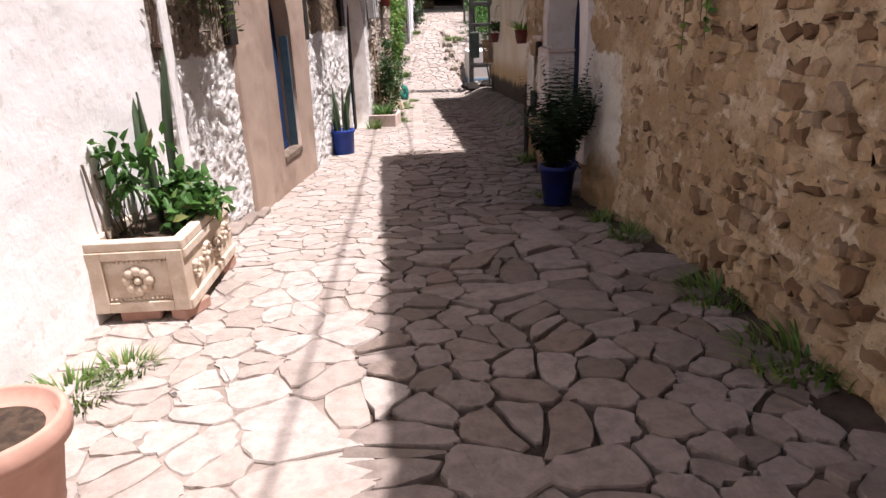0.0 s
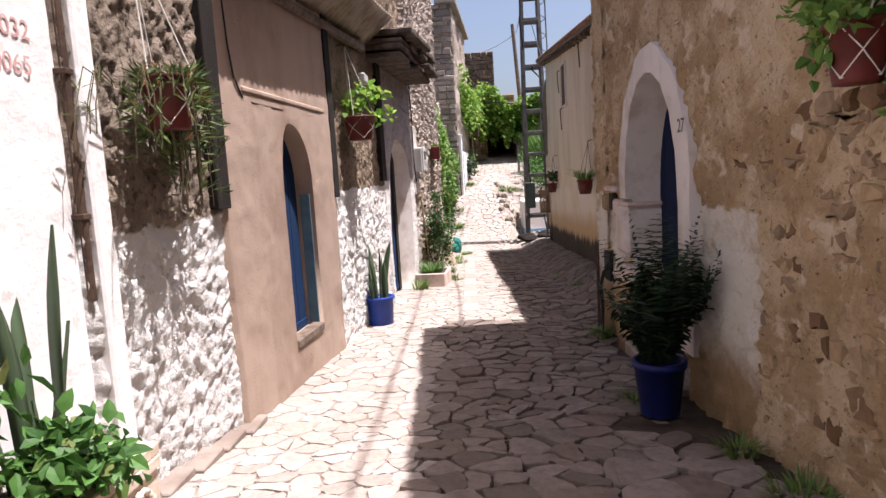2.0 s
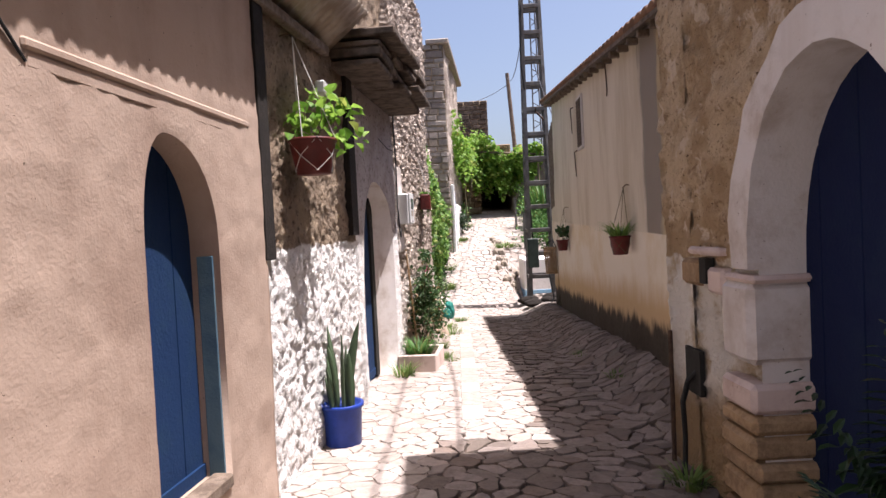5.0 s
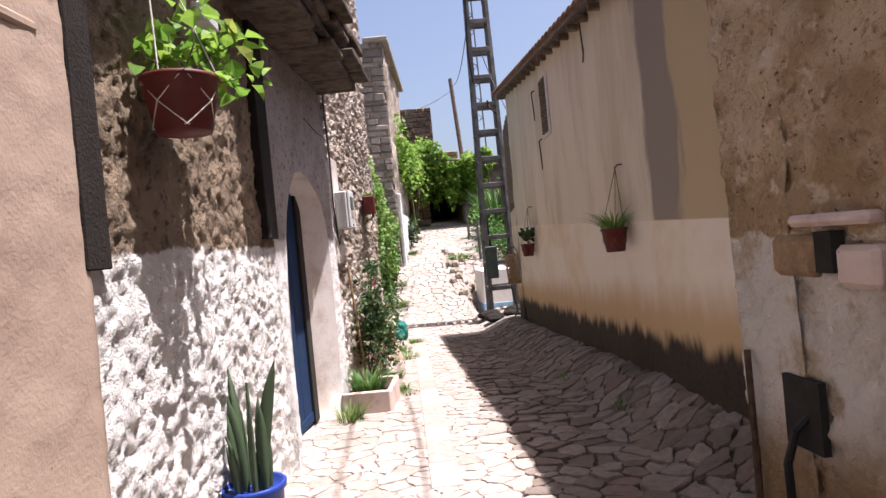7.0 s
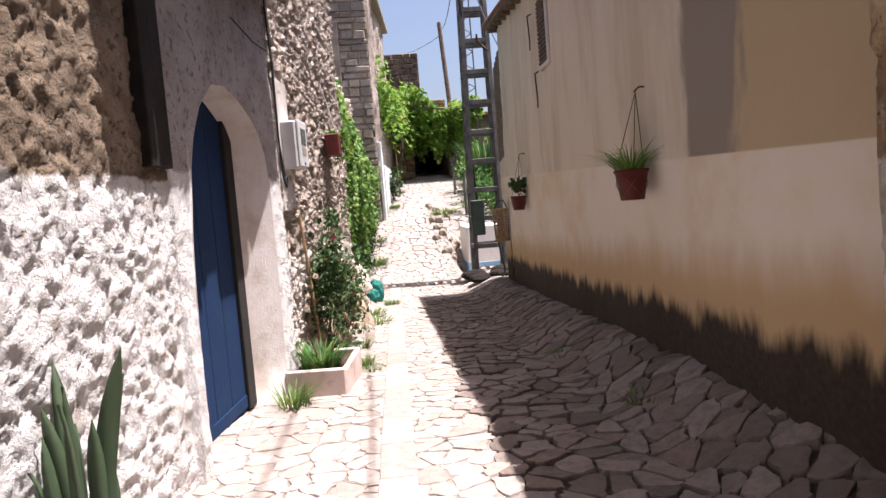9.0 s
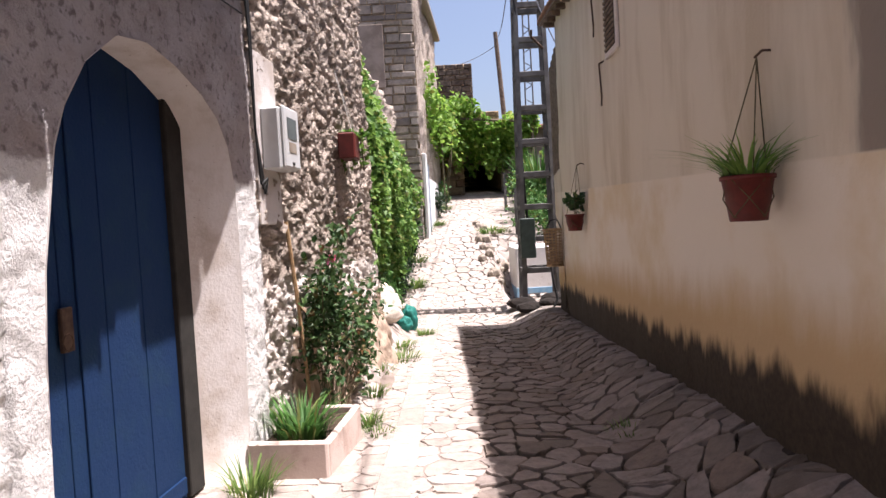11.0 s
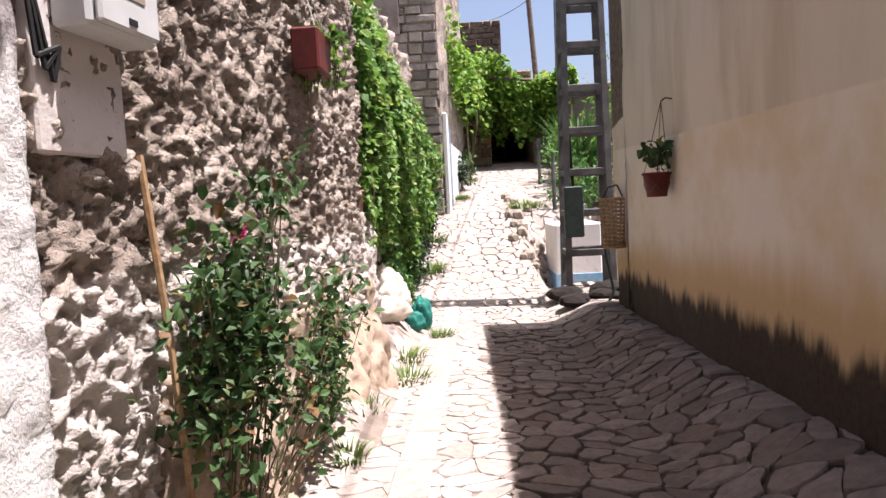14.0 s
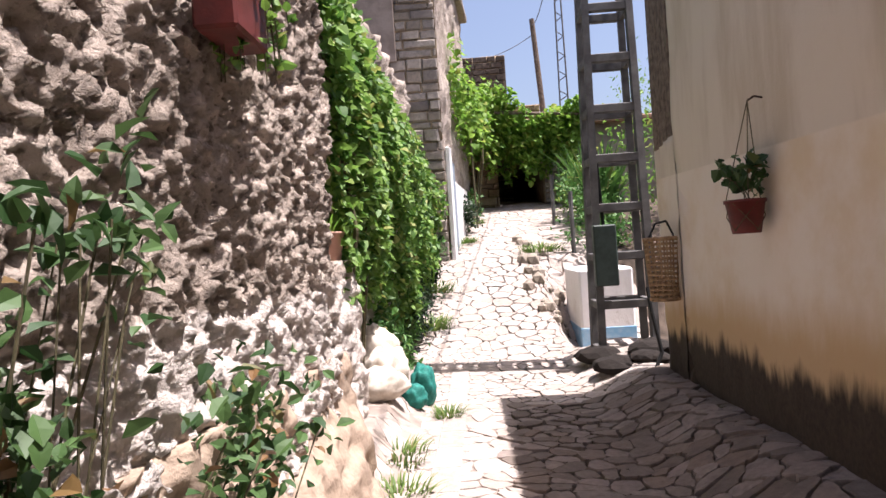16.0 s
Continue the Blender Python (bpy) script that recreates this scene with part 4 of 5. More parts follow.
# pink cement planter and the stony skirt along the wall
pp = thing("pink_planter", (0, 0, 0), "low pink-washed cement planter at the house foot", "planter")
part("front", boxed(0.02, 0.50, 0.0, 0.05, -0.6, -0.17, bevel=0.012), MAT_PINK, pp)
part("side", boxed(0.45, 0.50, 0.05, 0.85, -0.6, -0.19, bevel=0.012), MAT_PINK, pp)
part("back", boxed(0.02, 0.45, 0.80, 0.85, -0.6, -0.19, bevel=0.01), MAT_PINK, pp)
part("soil", boxed(0.02, 0.45, 0.05, 0.80, -0.6, -0.24), MAT_SOIL, pp)
at_left(pp, 12.02)
blades("spider_plant", (left_x(12.4) + 0.24, 12.32, -0.25), 150, 0.30, 0.34, MAT_LEAF, "bright green strappy plant in a pink planter", width=0.075, tilt=0.8)
blades("weeds", (left_x(11.7) + 0.14, 11.75, -0.40), 90, 0.24, 0.26, MAT_GRASS, "green weeds growing beside a planter", "weed", width=0.06, tilt=0.7)
stick = thing("cane_stick", (left_x(12.88) + 0.09, 12.88, -0.3), "thin bamboo cane leaning against a wall", "stick")
part("cane", tube(bmesh.new(), [(0.05, 0, 0), (0.0, 0.01, 0.8), (-0.05, 0.0, 1.42)], 0.014), MAT_WICKER, stick)


def skirt_relief(u, z):
    return 0.02 + (value_noise(u, z, 6, 91) - 0.5) * 0.09 + (value_noise(u, z, 17, 92) - 0.5) * 0.05 + np.clip(0.1 - z, 0, 1) * 0.30 * smooth(0, 0.5, u)


skirt = wall("wall_stony_foot", (left_x(12.95), 12.95), (left_x(16.0), 16.0), -0.85, 0.32, make_stone("pinkish_rubble", (0.34, 0.25, 0.18), (0.46, 0.36, 0.28), (0.40, 0.31, 0.22), False), "battered pinkish rubble foot of a wall", skirt_relief, step=0.025)
pier = wall("wall_end_pier", (-0.42, 16.0), (-0.40, 17.3), -0.9, 0.85, MAT_STUCCO_BARE, "low rough pier at the end of a wall", rough(0.05, 7, 95, 0.03), step=0.03)
hanging_pot((-0.52, 16.9, 0.84), 0.12, 0.22, "terracotta pot standing on a low pier", cords=False, material=MAT_TERRA)
blades("spider_plant", (-0.52, 16.9, 1.0), 70, 0.26, 0.2, MAT_VINE, "yellow-green strappy plant in a terracotta pot", width=0.07, tilt=0.9)
post = tagged(mesh_object("yellow_board", boxed(-0.64, -0.47, 17.35, 17.41, 0.2, 1.70, bevel=0.006), MAT_YELLOW), "pale yellow painted board standing behind a pier", "board")

# rose bush
rose_root = (left_x(13.15) + 0.16, 13.15, -0.42)
bush("rose_bush", (left_x(13.15) + 0.24, 13.15, 0.36), (0.22, 0.38, 0.46), 1500, 0.058, MAT_ROSE, "dark green rose bush growing against a rubble wall", stems=16, clumps=46, width=0.62, root=rose_root)
bush("rose_spray", (left_x(14.2) + 0.26, 14.2, 0.20), (0.16, 0.60, 0.34), 460, 0.066, MAT_ROSE, "arching rose sprays leaning out over the street", stems=18, clumps=22, width=0.62, root=(left_x(13.5) + 0.14, 13.5, -0.45))
bush("rose_shoots", (left_x(13.6) + 0.22, 13.65, 0.98), (0.13, 0.42, 0.22), 90, 0.075, MAT_ROSE, "loose upper rose shoots with young leaves", stems=10, clumps=12, width=0.6, root=(left_x(13.3) + 0.14, 13.3, -0.42))
flower = thing("rose_flower", (-0.268, 13.03, 0.83), "bright pink rose in bloom on a bush", "flower")
n = 26
leaf_mesh("petals", rng.normal(size=(n, 3)) * 0.006 + np.array([0, 0, 0.0]), rand_ways(n, (0.4, -0.6, 0.5)), rand_ways(n, (0, 0, 1)), 0.04 * rng.uniform(0.7, 1.1, n), 0.95, MAT_PINK_FLOWER, flower)
part("stalk", tube(bmesh.new(), [(0, 0, 0), (-0.02, 0.05, -0.2), (-0.1, 0.1, -0.45)], 0.004), MAT_LEAF, flower)

# third hanging pot, a square one
x = left_x(14.85)
sq = thing("hanging_trough", (x - 0.03, 14.38, 1.70), "square dark red planter hung on a rubble wall", "flower pot")
part("body", boxed(0.04, 0.20, 0, 0.34, 0, 0.24, bevel=0.012), MAT_RED_POT, sq)
part("soil", boxed(0.05, 0.19, 0.02, 0.32, 0.2, 0.246), MAT_SOIL, sq)
for yy in (0.03, 0.31):
    part("cord", rod(bmesh.new(), (0.18, yy, 0.24), (0.0, 0.17, 0.95), 0.003, sides=5), MAT_ROPE, sq)
trailing("ivy_geranium", (x + 0.12, 14.68, 1.92), 260, 0.38, 0.13, 0.06, MAT_IVY, "dark green ivy spilling from a square planter", 0.75, 22)

# ---- right side ----
MAT_SURR = MAT_JAMB


def right_frame(y, off=0.0):
    """A frame on the right wall: local x out of the wall (to the street), y towards the start of the walk."""
    return pose(right_x(y) - off, y, 0, 0, 0, 180 + math.degrees(math.atan(0.026)))


def at_right(ob, y, off=0.0):
    ob.matrix_world = right_frame(y, off)
    return ob


# limewashed band round the arch
surr = thing("arch_surround", (0, 0, 0), "limewashed band round an arched doorway", "trim", kind="structure")
inner = [(1.23, 0.15), (1.23, 0.55)] + [(u - 1.25, z) for u, z in ARCH_R if z > 1.0]
bm = bmesh.new()
outer, cu = [], 0.61
for k, (u, z) in enumerate(inner):
    w = 0.215 + 0.014 * math.sin(k * 2.1) + 0.012 * math.sin(k * 5.3)
    d2 = Vector((u - cu, max(0, z - 1.10), 0))
    d2 = d2.normalized() if d2.length > 0 else Vector((1, 0, 0))
    outer.append((u + d2.x * w, z + d2.y * w * 0.9))
fa = [bm.verts.new((0.060 + 0.004 * math.sin(k * 3), u, z)) for k, (u, z) in enumerate(inner)]
fb = [bm.verts.new((0.052 + 0.004 * math.sin(k * 4), u, z)) for k, (u, z) in enumerate(outer)]
ba = [bm.verts.new((-0.02, u, z)) for u, z in inner]
bb = [bm.verts.new((-0.02, u, z)) for u, z in outer]
for k in range(len(inner) - 1):
    bm.faces.new((fa[k], fa[k + 1], fb[k + 1], fb[k]))
    bm.faces.new((fb[k], fb[k + 1], bb[k + 1], bb[k]))
    bm.faces.new((fa[k + 1], fa[k], ba[k], ba[k + 1]))
bm.faces.new((fa[0], fb[0], bb[0], ba[0]))
bm.faces.new((fb[-1], fa[-1], ba[-1], bb[-1]))
part("band", bm, MAT_SURR, surr)
at_right(surr, 8.47 - 1.25)
# rough jamb stones of the far side
jamb = thing("jamb_stones", (0, 0, 0), "rounded whitewashed jamb stones beside a doorway", "stonework", kind="structure")
z = -0.28
while z < 0.52:
    h = rng.uniform(0.09, 0.2)
    part("stone", boxed(-0.30, 0.05 + rng.uniform(0, 0.03), -0.34 + rng.uniform(-0.03, 0.03), 0.035 + rng.uniform(-0.015, 0.02), z, min(z + h, 0.62) - 0.012, bevel=0.025), MAT_PINK if z > 0.28 else MAT_RUBBLE, jamb)
    z += h
part("plaster_block", boxed(-0.30, 0.07, -0.30, 0.02, 0.62, 1.035, bevel=0.035), MAT_JAMB, jamb, "cracked whitewashed plaster")
part("impost", boxed(-0.30, 0.06, -0.28, 0.045, 1.03, 1.07, bevel=0.018), MAT_PINK, jamb)
at_right(jamb, 8.47 - 1.25)
dr = plank_door("door_3", 1.5, -0.25, 2.2, 5, "dark blue plank door set deep in an arch", MAT_BLUE_DARK)
at_right(dr, 7.40, -0.235)
lettering("27", (right_x(5.92) - 0.068, 5.95, 1.57), -90 + 1.5, 0.125, MAT_SIGN_BLACK, right_wall, "hand-painted black house number")
sill = tagged(mesh_object("threshold", boxed(1.52, 1.98, 6.02, 7.3, -0.5, -0.13, bevel=0.02), MAT_CEMENT), "worn stone threshold of an arched door", "step", kind="structure")

# fern in a blue pot
fx, fy = 1.32, 5.60
fz = float(ground(fx, fy))
fp = thing("blue_fern_pot", (fx, fy, fz), "dark blue plastic flower pot on paving", "flower pot")
part("body", lathe(bmesh.new(), pot_body(0.15, 0.115, 0.34, 0.012, 0.04), 28), MAT_NAVY, fp, flat=False)
fern = thing("fern", (fx, fy, fz + 0.28), "large dark bushy fern in a blue pot", "plant")
for k in range(46):
    a = rng.uniform(0, 2 * math.pi)
    ln, lean = rng.uniform(0.45, 0.98), rng.uniform(0.08, 0.68)
    if k < 6:
        lean, ln = rng.uniform(0.05, 0.35), rng.uniform(0.9, 1.15)
    cs = []
    for t in np.linspace(0.0, 1, 24):
        p = np.array([math.cos(a) * lean * ln * t * 0.9, math.sin(a) * lean * ln * t * 0.9, ln * (t - 0.45 * lean * t * t)])
        p[0] = min(p[0], 0.26)
        cs.append(p)
    cs = np.array(cs)
    side = np.array([-math.sin(a), math.cos(a), 0.0])
    c2 = np.concatenate([cs[3:], cs[3:]])
    up = np.gradient(cs, axis=0)[3:]
    w2 = np.concatenate([side + 4 * up, -side + 4 * up]) + rng.normal(size=(42, 3)) * 0.12
    tl = np.linspace(0.25, 1, 21)
    sz = np.tile(0.13 * np.sin(tl * math.pi * 0.86 + 0.25), 2) + 0.02
    leaf_mesh("frond", c2, w2, np.tile([0, 0, 1.0], (42, 1)) + rng.normal(size=(42, 3)) * 0.2, sz, 0.22, MAT_FERN, fern)

# hanging pot high on the right wall
x = right_x(4.0)
hanging_pot((x - 0.18, 3.95, 1.61), 0.10, 0.20, "red pot hung in cord on an ochre wall", (0.12, 0, 0.6))
hook((x, 3.95, 2.24), (x - 0.06, 3.95, 2.21))
bush("ivy_geranium", (x - 0.19, 3.99, 1.83), (0.14, 0.20, 0.13), 330, 0.055, MAT_IVY, "leafy green creeper filling a hanging pot", "plant", stems=10, clumps=22, width=0.8, root=(x - 0.18, 3.96, 1.75))
trailing("ivy_trail", (x - 0.12, 3.76, 1.80), 260, 0.62, 0.09, 0.055, MAT_IVY, "creeper trailing down an ochre wall", 0.8, 14)

# hole with a hose near the corner, broken lintel stones
hole = thing("meter_hole", (0, 0, 0), "black square hole in a wall with a hose", "hole", kind="structure")
# the hole's shaded depth is a black box standing on the wall face
part("hole_shade", boxed(0.0, 0.032, -0.12, 0.10, 0.28, 0.56), MAT_DARK, hole)
part("hose", tube(bmesh.new(), [(0.02, 0.02, 0.42), (0.07, 0.0, 0.36), (0.09, -0.04, 0.22), (0.075, -0.06, 0.0), (0.09, -0.05, -0.25)], 0.017, 8), MAT_CABLE, hole, "thick black hose")
at_right(hole, 8.02)
lint = thing("broken_lintel", (0, 0, 0), "broken stone lintel jutting from a wall", "stonework", kind="structure")
part("stone", boxed(-0.1, 0.05, 0.0, 0.42, 1.15, 1.195, bevel=0.015), MAT_PINK, lint)
part("stone", boxed(-0.1, 0.045, -0.13, 0.13, 0.96, 1.12, bevel=0.025), MAT_RUBBLE, lint)
part("stone", boxed(-0.1, 0.03, 0.22, 0.42, 0.93, 1.08, bevel=0.02), MAT_PINK, lint)
# shade between the stones, painted as a near-black box
part("gap", boxed(-0.02, 0.034, 0.13, 0.22, 0.98, 1.13), MAT_DARK, lint)
at_right(lint, 8.0)
crack = thing("wall_pipe", (0, 0, 0), "thin rusty pipe stub up a wall corner", "pipe")
part("pipe", tube(bmesh.new(), [(0.05, 0, -0.3), (0.05, 0.01, 0.2), (0.045, 0.0, 0.62)], 0.016), MAT_IRON, crack)
at_right(crack, 8.36)

# cream house: eave, window, hanging pots, boards
eave = thing("tiled_eave", (0, 0, 0), "clay tile eave of a cream house", "roof")
yA, yB = 8.4, 18.62
za, zb = 3.05, 4.07


def eave_z(y):
    return za + (zb - za) * (y - yA) / (yB - yA)


n_t = 46
for i in range(n_t):
    y = yA + (i + 0.5) * (yB - yA) / n_t
    x = far_right_x(y) - 0.17
    bm = bmesh.new()
    ring = []
    for k in range(7):
        a = math.pi * k / 6
        dy, dz = 0.105 * math.cos(a), 0.055 * math.sin(a)
        ring.append([bm.verts.new((px, y + dy, eave_z(y) + dz + (px - x) * 0.42 + e)) for px, e in ((x, 0), (x + 1.6, 0), (x, -0.014), (x + 1.6, -0.014))])
    for p, q in zip(ring[:-1], ring[1:]):
        bm.faces.new((p[0], p[1], q[1], q[0]))
        bm.faces.new((p[2], q[2], q[3], p[3]))
        bm.faces.new((p[0], q[0], q[2], p[2]))
    part("roof_tile", bm, MAT_TILE, eave, flat=False)
vs = []
for y in (yA, yB):
    x = far_right_x(y) - 0.15
    vs += [(x, y, eave_z(y) - 0.02), (x + 1.6, y, eave_z(y) + 0.65), (x, y, eave_z(y) - 0.06), (x + 1.6, y, eave_z(y) + 0.61)]
data_object("roof_deck", vs, [(0, 1, 5, 4), (2, 6, 7, 3), (0, 4, 6, 2), (1, 3, 7, 5), (0, 2, 3, 1), (4, 5, 7, 6)], MAT_WOOD, eave)
for i in range(24):
    y = yA + 0.2 + i * 0.42
    x = far_right_x(y)
    part("rafter_end", boxed(x - 0.12, x + 0.1, y - 0.03, y + 0.03, eave_z(y) - 0.13, eave_z(y) - 0.06, bevel=0.005), MAT_WOOD, eave)


def far_right_frame(y):
    return pose(far_right_x(y), y, 0, 0, 0, 180 - math.degrees(math.atan(0.036)))


win = thing("window_1", (0, 0, 0), "narrow weathered louvred window in a cream wall", "window", kind="structure")
part("window_frame", boxed(0.0, 0.03, -0.24, 0.24, 2.52, 3.36, bevel=0.006), MAT_JAMB, win)
# black sheet paints the shade between the louvres
part("slat_gap_shade", boxed(0.028, 0.033, -0.19, 0.19, 2.57, 3.31), MAT_DARK, win)
for i in range(15):
    part("slat", boxed(0.03, 0.045, -0.19, 0.19, 2.58 + i * 0.049, 2.605 + i * 0.049, bevel=0.003), MAT_WOOD, win)
win.matrix_world = far_right_frame(14.35)
for yy, z0 in ((15.0, 3.3), (14.75, 2.55), (12.1, 3.35)):
    ir = thing("iron_bracket", (0, 0, 0), "rusty bent iron bracket on a cream wall", "bracket")
    part("bar", tube(bmesh.new(), [(0.01, 0, z0), (0.06, 0.02, z0 - 0.03), (0.05, 0.04, z0 - 0.35), (0.03, -0.08, z0 - 0.42)], 0.009), MAT_IRON, ir)
    ir.matrix_world = far_right_frame(yy)
x = far_right_x(11.15)
hanging_pot((x - 0.14, 11.27, 0.99), 0.112, 0.21, "red-brown hanging pot on a cream wall", (0.06, 0, 0.74), cord=MAT_BARK)
hook((x, 11.27, 1.76), (x - 0.09, 11.27, 1.73))
blades("spider_plant", (x - 0.14, 11.27, 1.15), 120, 0.30, 0.2, MAT_IVY, "dry-tipped spider plant in a hanging pot", width=0.05, tilt=1.1)
x = far_right_x(16.45)
hanging_pot((x - 0.15, 16.1, 0.86), 0.11, 0.2, "red-brown pot hung on a cream wall", (0.05, 0, 0.78), cord=MAT_BARK)
hook((x, 16.1, 1.65), (x - 0.10, 16.1, 1.64))
bush("geranium", (x - 0.16, 16.1, 1.23), (0.13, 0.16, 0.12), 70, 0.085, MAT_ROSE, "dark leafy plant in a hanging pot", "plant", width=0.85, stems=6, clumps=9, root=(x - 0.15, 16.1, 1.03))
boards = thing("plank_gate", (0, 0, 0), "grey weathered plank gate at a house corner", "gate")
for i in range(4):
    part("board", boxed(0.0, 0.03, 0.02 + i * 0.15, 0.16 + i * 0.15, 1.75 - 0.02 * i, 3.55 - 0.06 * i, bevel=0.005), MAT_WOOD, boards)
boards.matrix_world = pose(far_right_x(18.0), 18.0, 0)
lower = wall("wall_corner_foot", (far_right_x(18.65), 18.65), (far_right_x(17.97), 17.97), -0.8, 1.75, MAT_CREAM, "cream plaster corner below a plank gate", rough(0.01, 4, 88, 0.01), step=0.06)
gutter = tagged(mesh_object("gutter", tube(bmesh.new(), [(2.12, 18.68, 4.0), (2.12, 18.72, 3.9), (2.3, 18.7, 3.7)], 0.02), MAT_IRON), "thin bent iron gutter end under an eave", "gutter")

# basket
bk = thing("wicker_basket", (2.24, 18.15, 0.30), "tall slatted wicker basket hung on a wall corner", "basket")
for i in range(13):
    z = i * 0.045
    r = 0.12 + 0.035 * i / 12
    bm = bmesh.new()
    tube(bm, [(r * math.cos(a), r * math.sin(a), z) for a in np.linspace(0, 2 * math.pi, 15)], 0.012 if i not in (0, 12) else 0.02, 5)
    part("hoop", bm, MAT_WICKER, bk)
for k in range(16):
    a = 2 * math.pi * k / 16
    part("rib", rod(bmesh.new(), (0.12 * math.cos(a), 0.12 * math.sin(a), 0), (0.155 * math.cos(a), 0.155 * math.sin(a), 0.54), 0.008, sides=5), MAT_WICKER, bk)
part("base", lathe(bmesh.new(), [(0.11, 0.0), (0.12, 0.01), (0.1, 0.02)], 16), MAT_WICKER, bk)
part("handle", tube(bmesh.new(), [(-0.12, 0, 0.54), (-0.05, 0, 0.68), (0.05, 0, 0.70), (0.12, 0, 0.54)], 0.01), MAT_CABLE, bk)
bh = tagged(mesh_object("hose", tube(bmesh.new(), [(2.28, 18.9, 0.35), (2.30, 18.86, 0.1), (2.36, 18.8, -0.3), (2.25, 18.75, -0.52)], 0.02, 7), MAT_CABLE), "black hose hanging down a wall corner", "hose")

# concrete lattice pylon
pyl = thing("lattice_pylon", (2.27, 20.05, -0.72), "tall grey concrete ladder-like electricity pylon", "pylon")
PH = 12.5


def half(z):
    return 0.31 - 0.014 * z


for sx in (-1, 1):
    for sy in (-1, 1):
        part("leg", rod(bmesh.new(), (sx * half(0), sy * half(0) * 0.8, 0), (sx * half(PH), sy * half(PH) * 0.8, PH), 0.062, 0.045, 4), MAT_CONCRETE, pyl)
z = 0.22
while z < PH:
    w = half(z)
    for sy in (-1, 1):
        part("rung", boxed(-w, w, sy * w * 0.8 - 0.04, sy * w * 0.8 + 0.04, z, z + 0.10, bevel=0.01), MAT_CONCRETE, pyl)
    for sx in (-1, 1):
        part("rung", boxed(sx * w - 0.035, sx * w + 0.035, -w * 0.8, w * 0.8, z, z + 0.09, bevel=0.01), MAT_CONCRETE, pyl)
    z += 0.55 + 0.012 * z
pbox = part("cable_box", boxed(-0.36, -0.10, -0.42, -0.28, 1.05, 1.75, bevel=0.015), simple("dark_green_box", (0.05, 0.07, 0.06), rough=0.6), pyl, "dark green metal box")
part("bundle", tube(bmesh.new(), [(-0.2, -0.2, 1.7), (-0.28, -0.22, 3.5), (-0.22, -0.2, 5.2), (-0.3, -0.25, 6.0), (-0.2, -0.15, 8.0)], 0.022, 6), MAT_CABLE, pyl, "black cables up the pylon")
for k in range(9):
    rx, ry = 1.75 + rng.random() * 0.75, 19.0 + rng.random() * 0.7
    bm = bmesh.new()
    bmesh.ops.create_icosphere(bm, subdivisions=2, radius=rng.uniform(0.10, 0.24))
    for v in bm.verts:
        v.co = Vector((v.co.x * 1.3, v.co.y, v.co.z * 0.5)) * (1 + 0.25 * noise.noise(v.co * 6 + Vector((k, 0, 0))))
    st = tagged(mesh_object("boulder", bm, MAT_DEEP_BROWN), "dark flat boulder at the foot of a pylon", "stone", "boulders by the pylon")
    st.matrix_world = pose(rx, ry, float(ground(rx, ry)) + 0.03, 0, 0, rng.uniform(0, 180))

# white block behind the pylon
wb = thing("white_block", (0, 0, 0), "low whitewashed block with a blue painted foot", "low wall", kind="structure")
part("block", boxed(2.02, 2.8, 21.6, 23.0, -1.0, 0.44, bevel=0.03), MAT_WHITE, wb)
part("blue_foot", boxed(2.016, 2.804, 21.593, 23.01, -1.0, -0.40, bevel=0.01), MAT_BLUE_WASH, wb)

# sacks against the wall
def sack(place, size, material, label, turn, lean):
    bm = bmesh.new()
    bmesh.ops.create_icosphere(bm, subdivisions=4, radius=1.0)
    k = rng.uniform(0, 20)
    for v in bm.verts:
        c = v.co.copy()
        f = 1 + 0.16 * noise.noise(c * 2.2 + Vector((k, 0, 0))) + 0.07 * noise.noise(c * 6 + Vector((0, k, 0)))
        v.co = Vector((c.x * size[0], c.y * size[1], (max(c.z, -0.75) + 0.75) / 1.75 * 2 * size[2])) * f
    ob = tagged(mesh_object("sack", bm, material, flat=False), label, "sack", "sacks by the wall")
    ob.matrix_world = pose(*place, lean, 0, turn)


g = lambda x, y: float(ground(x, y))
sack((-0.38, 17.95, g(-0.38, 17.95)), (0.26, 0.19, 0.14), MAT_SACK, "full white woven sack lying by a wall", 20, 0)
sack((-0.38, 18.35, g(-0.38, 18.35)), (0.24, 0.2, 0.21), MAT_SACK, "full white woven sack slumped by a wall", 70, 8)
sack((-0.55, 18.8, g(-0.55, 18.8)), (0.3, 0.22, 0.27), MAT_SACK, "tall white woven sack leaning on a wall", -20, 0)
sack((-0.06, 18.75, g(-0.06, 18.75)), (0.13, 0.17, 0.2), MAT_GREEN_SACK, "green woven sack beside white ones", 20, 6)
sack((-0.13, 18.42, g(-0.13, 18.42)), (0.11, 0.14, 0.12), MAT_GREEN_SACK, "small green woven sack in front of others", 60, 0)

# ---- far part ----
ivy_back = wall("wall_ivy", (-0.95, 16.9), (-0.45, 23.95), -0.9, 4.6, MAT_STUCCO_BARE, "old stone garden wall under creeper", rough(0.1, 4, 101, 0.05), step=0.12, top=lambda u: 4.3 - 0.10 * u)


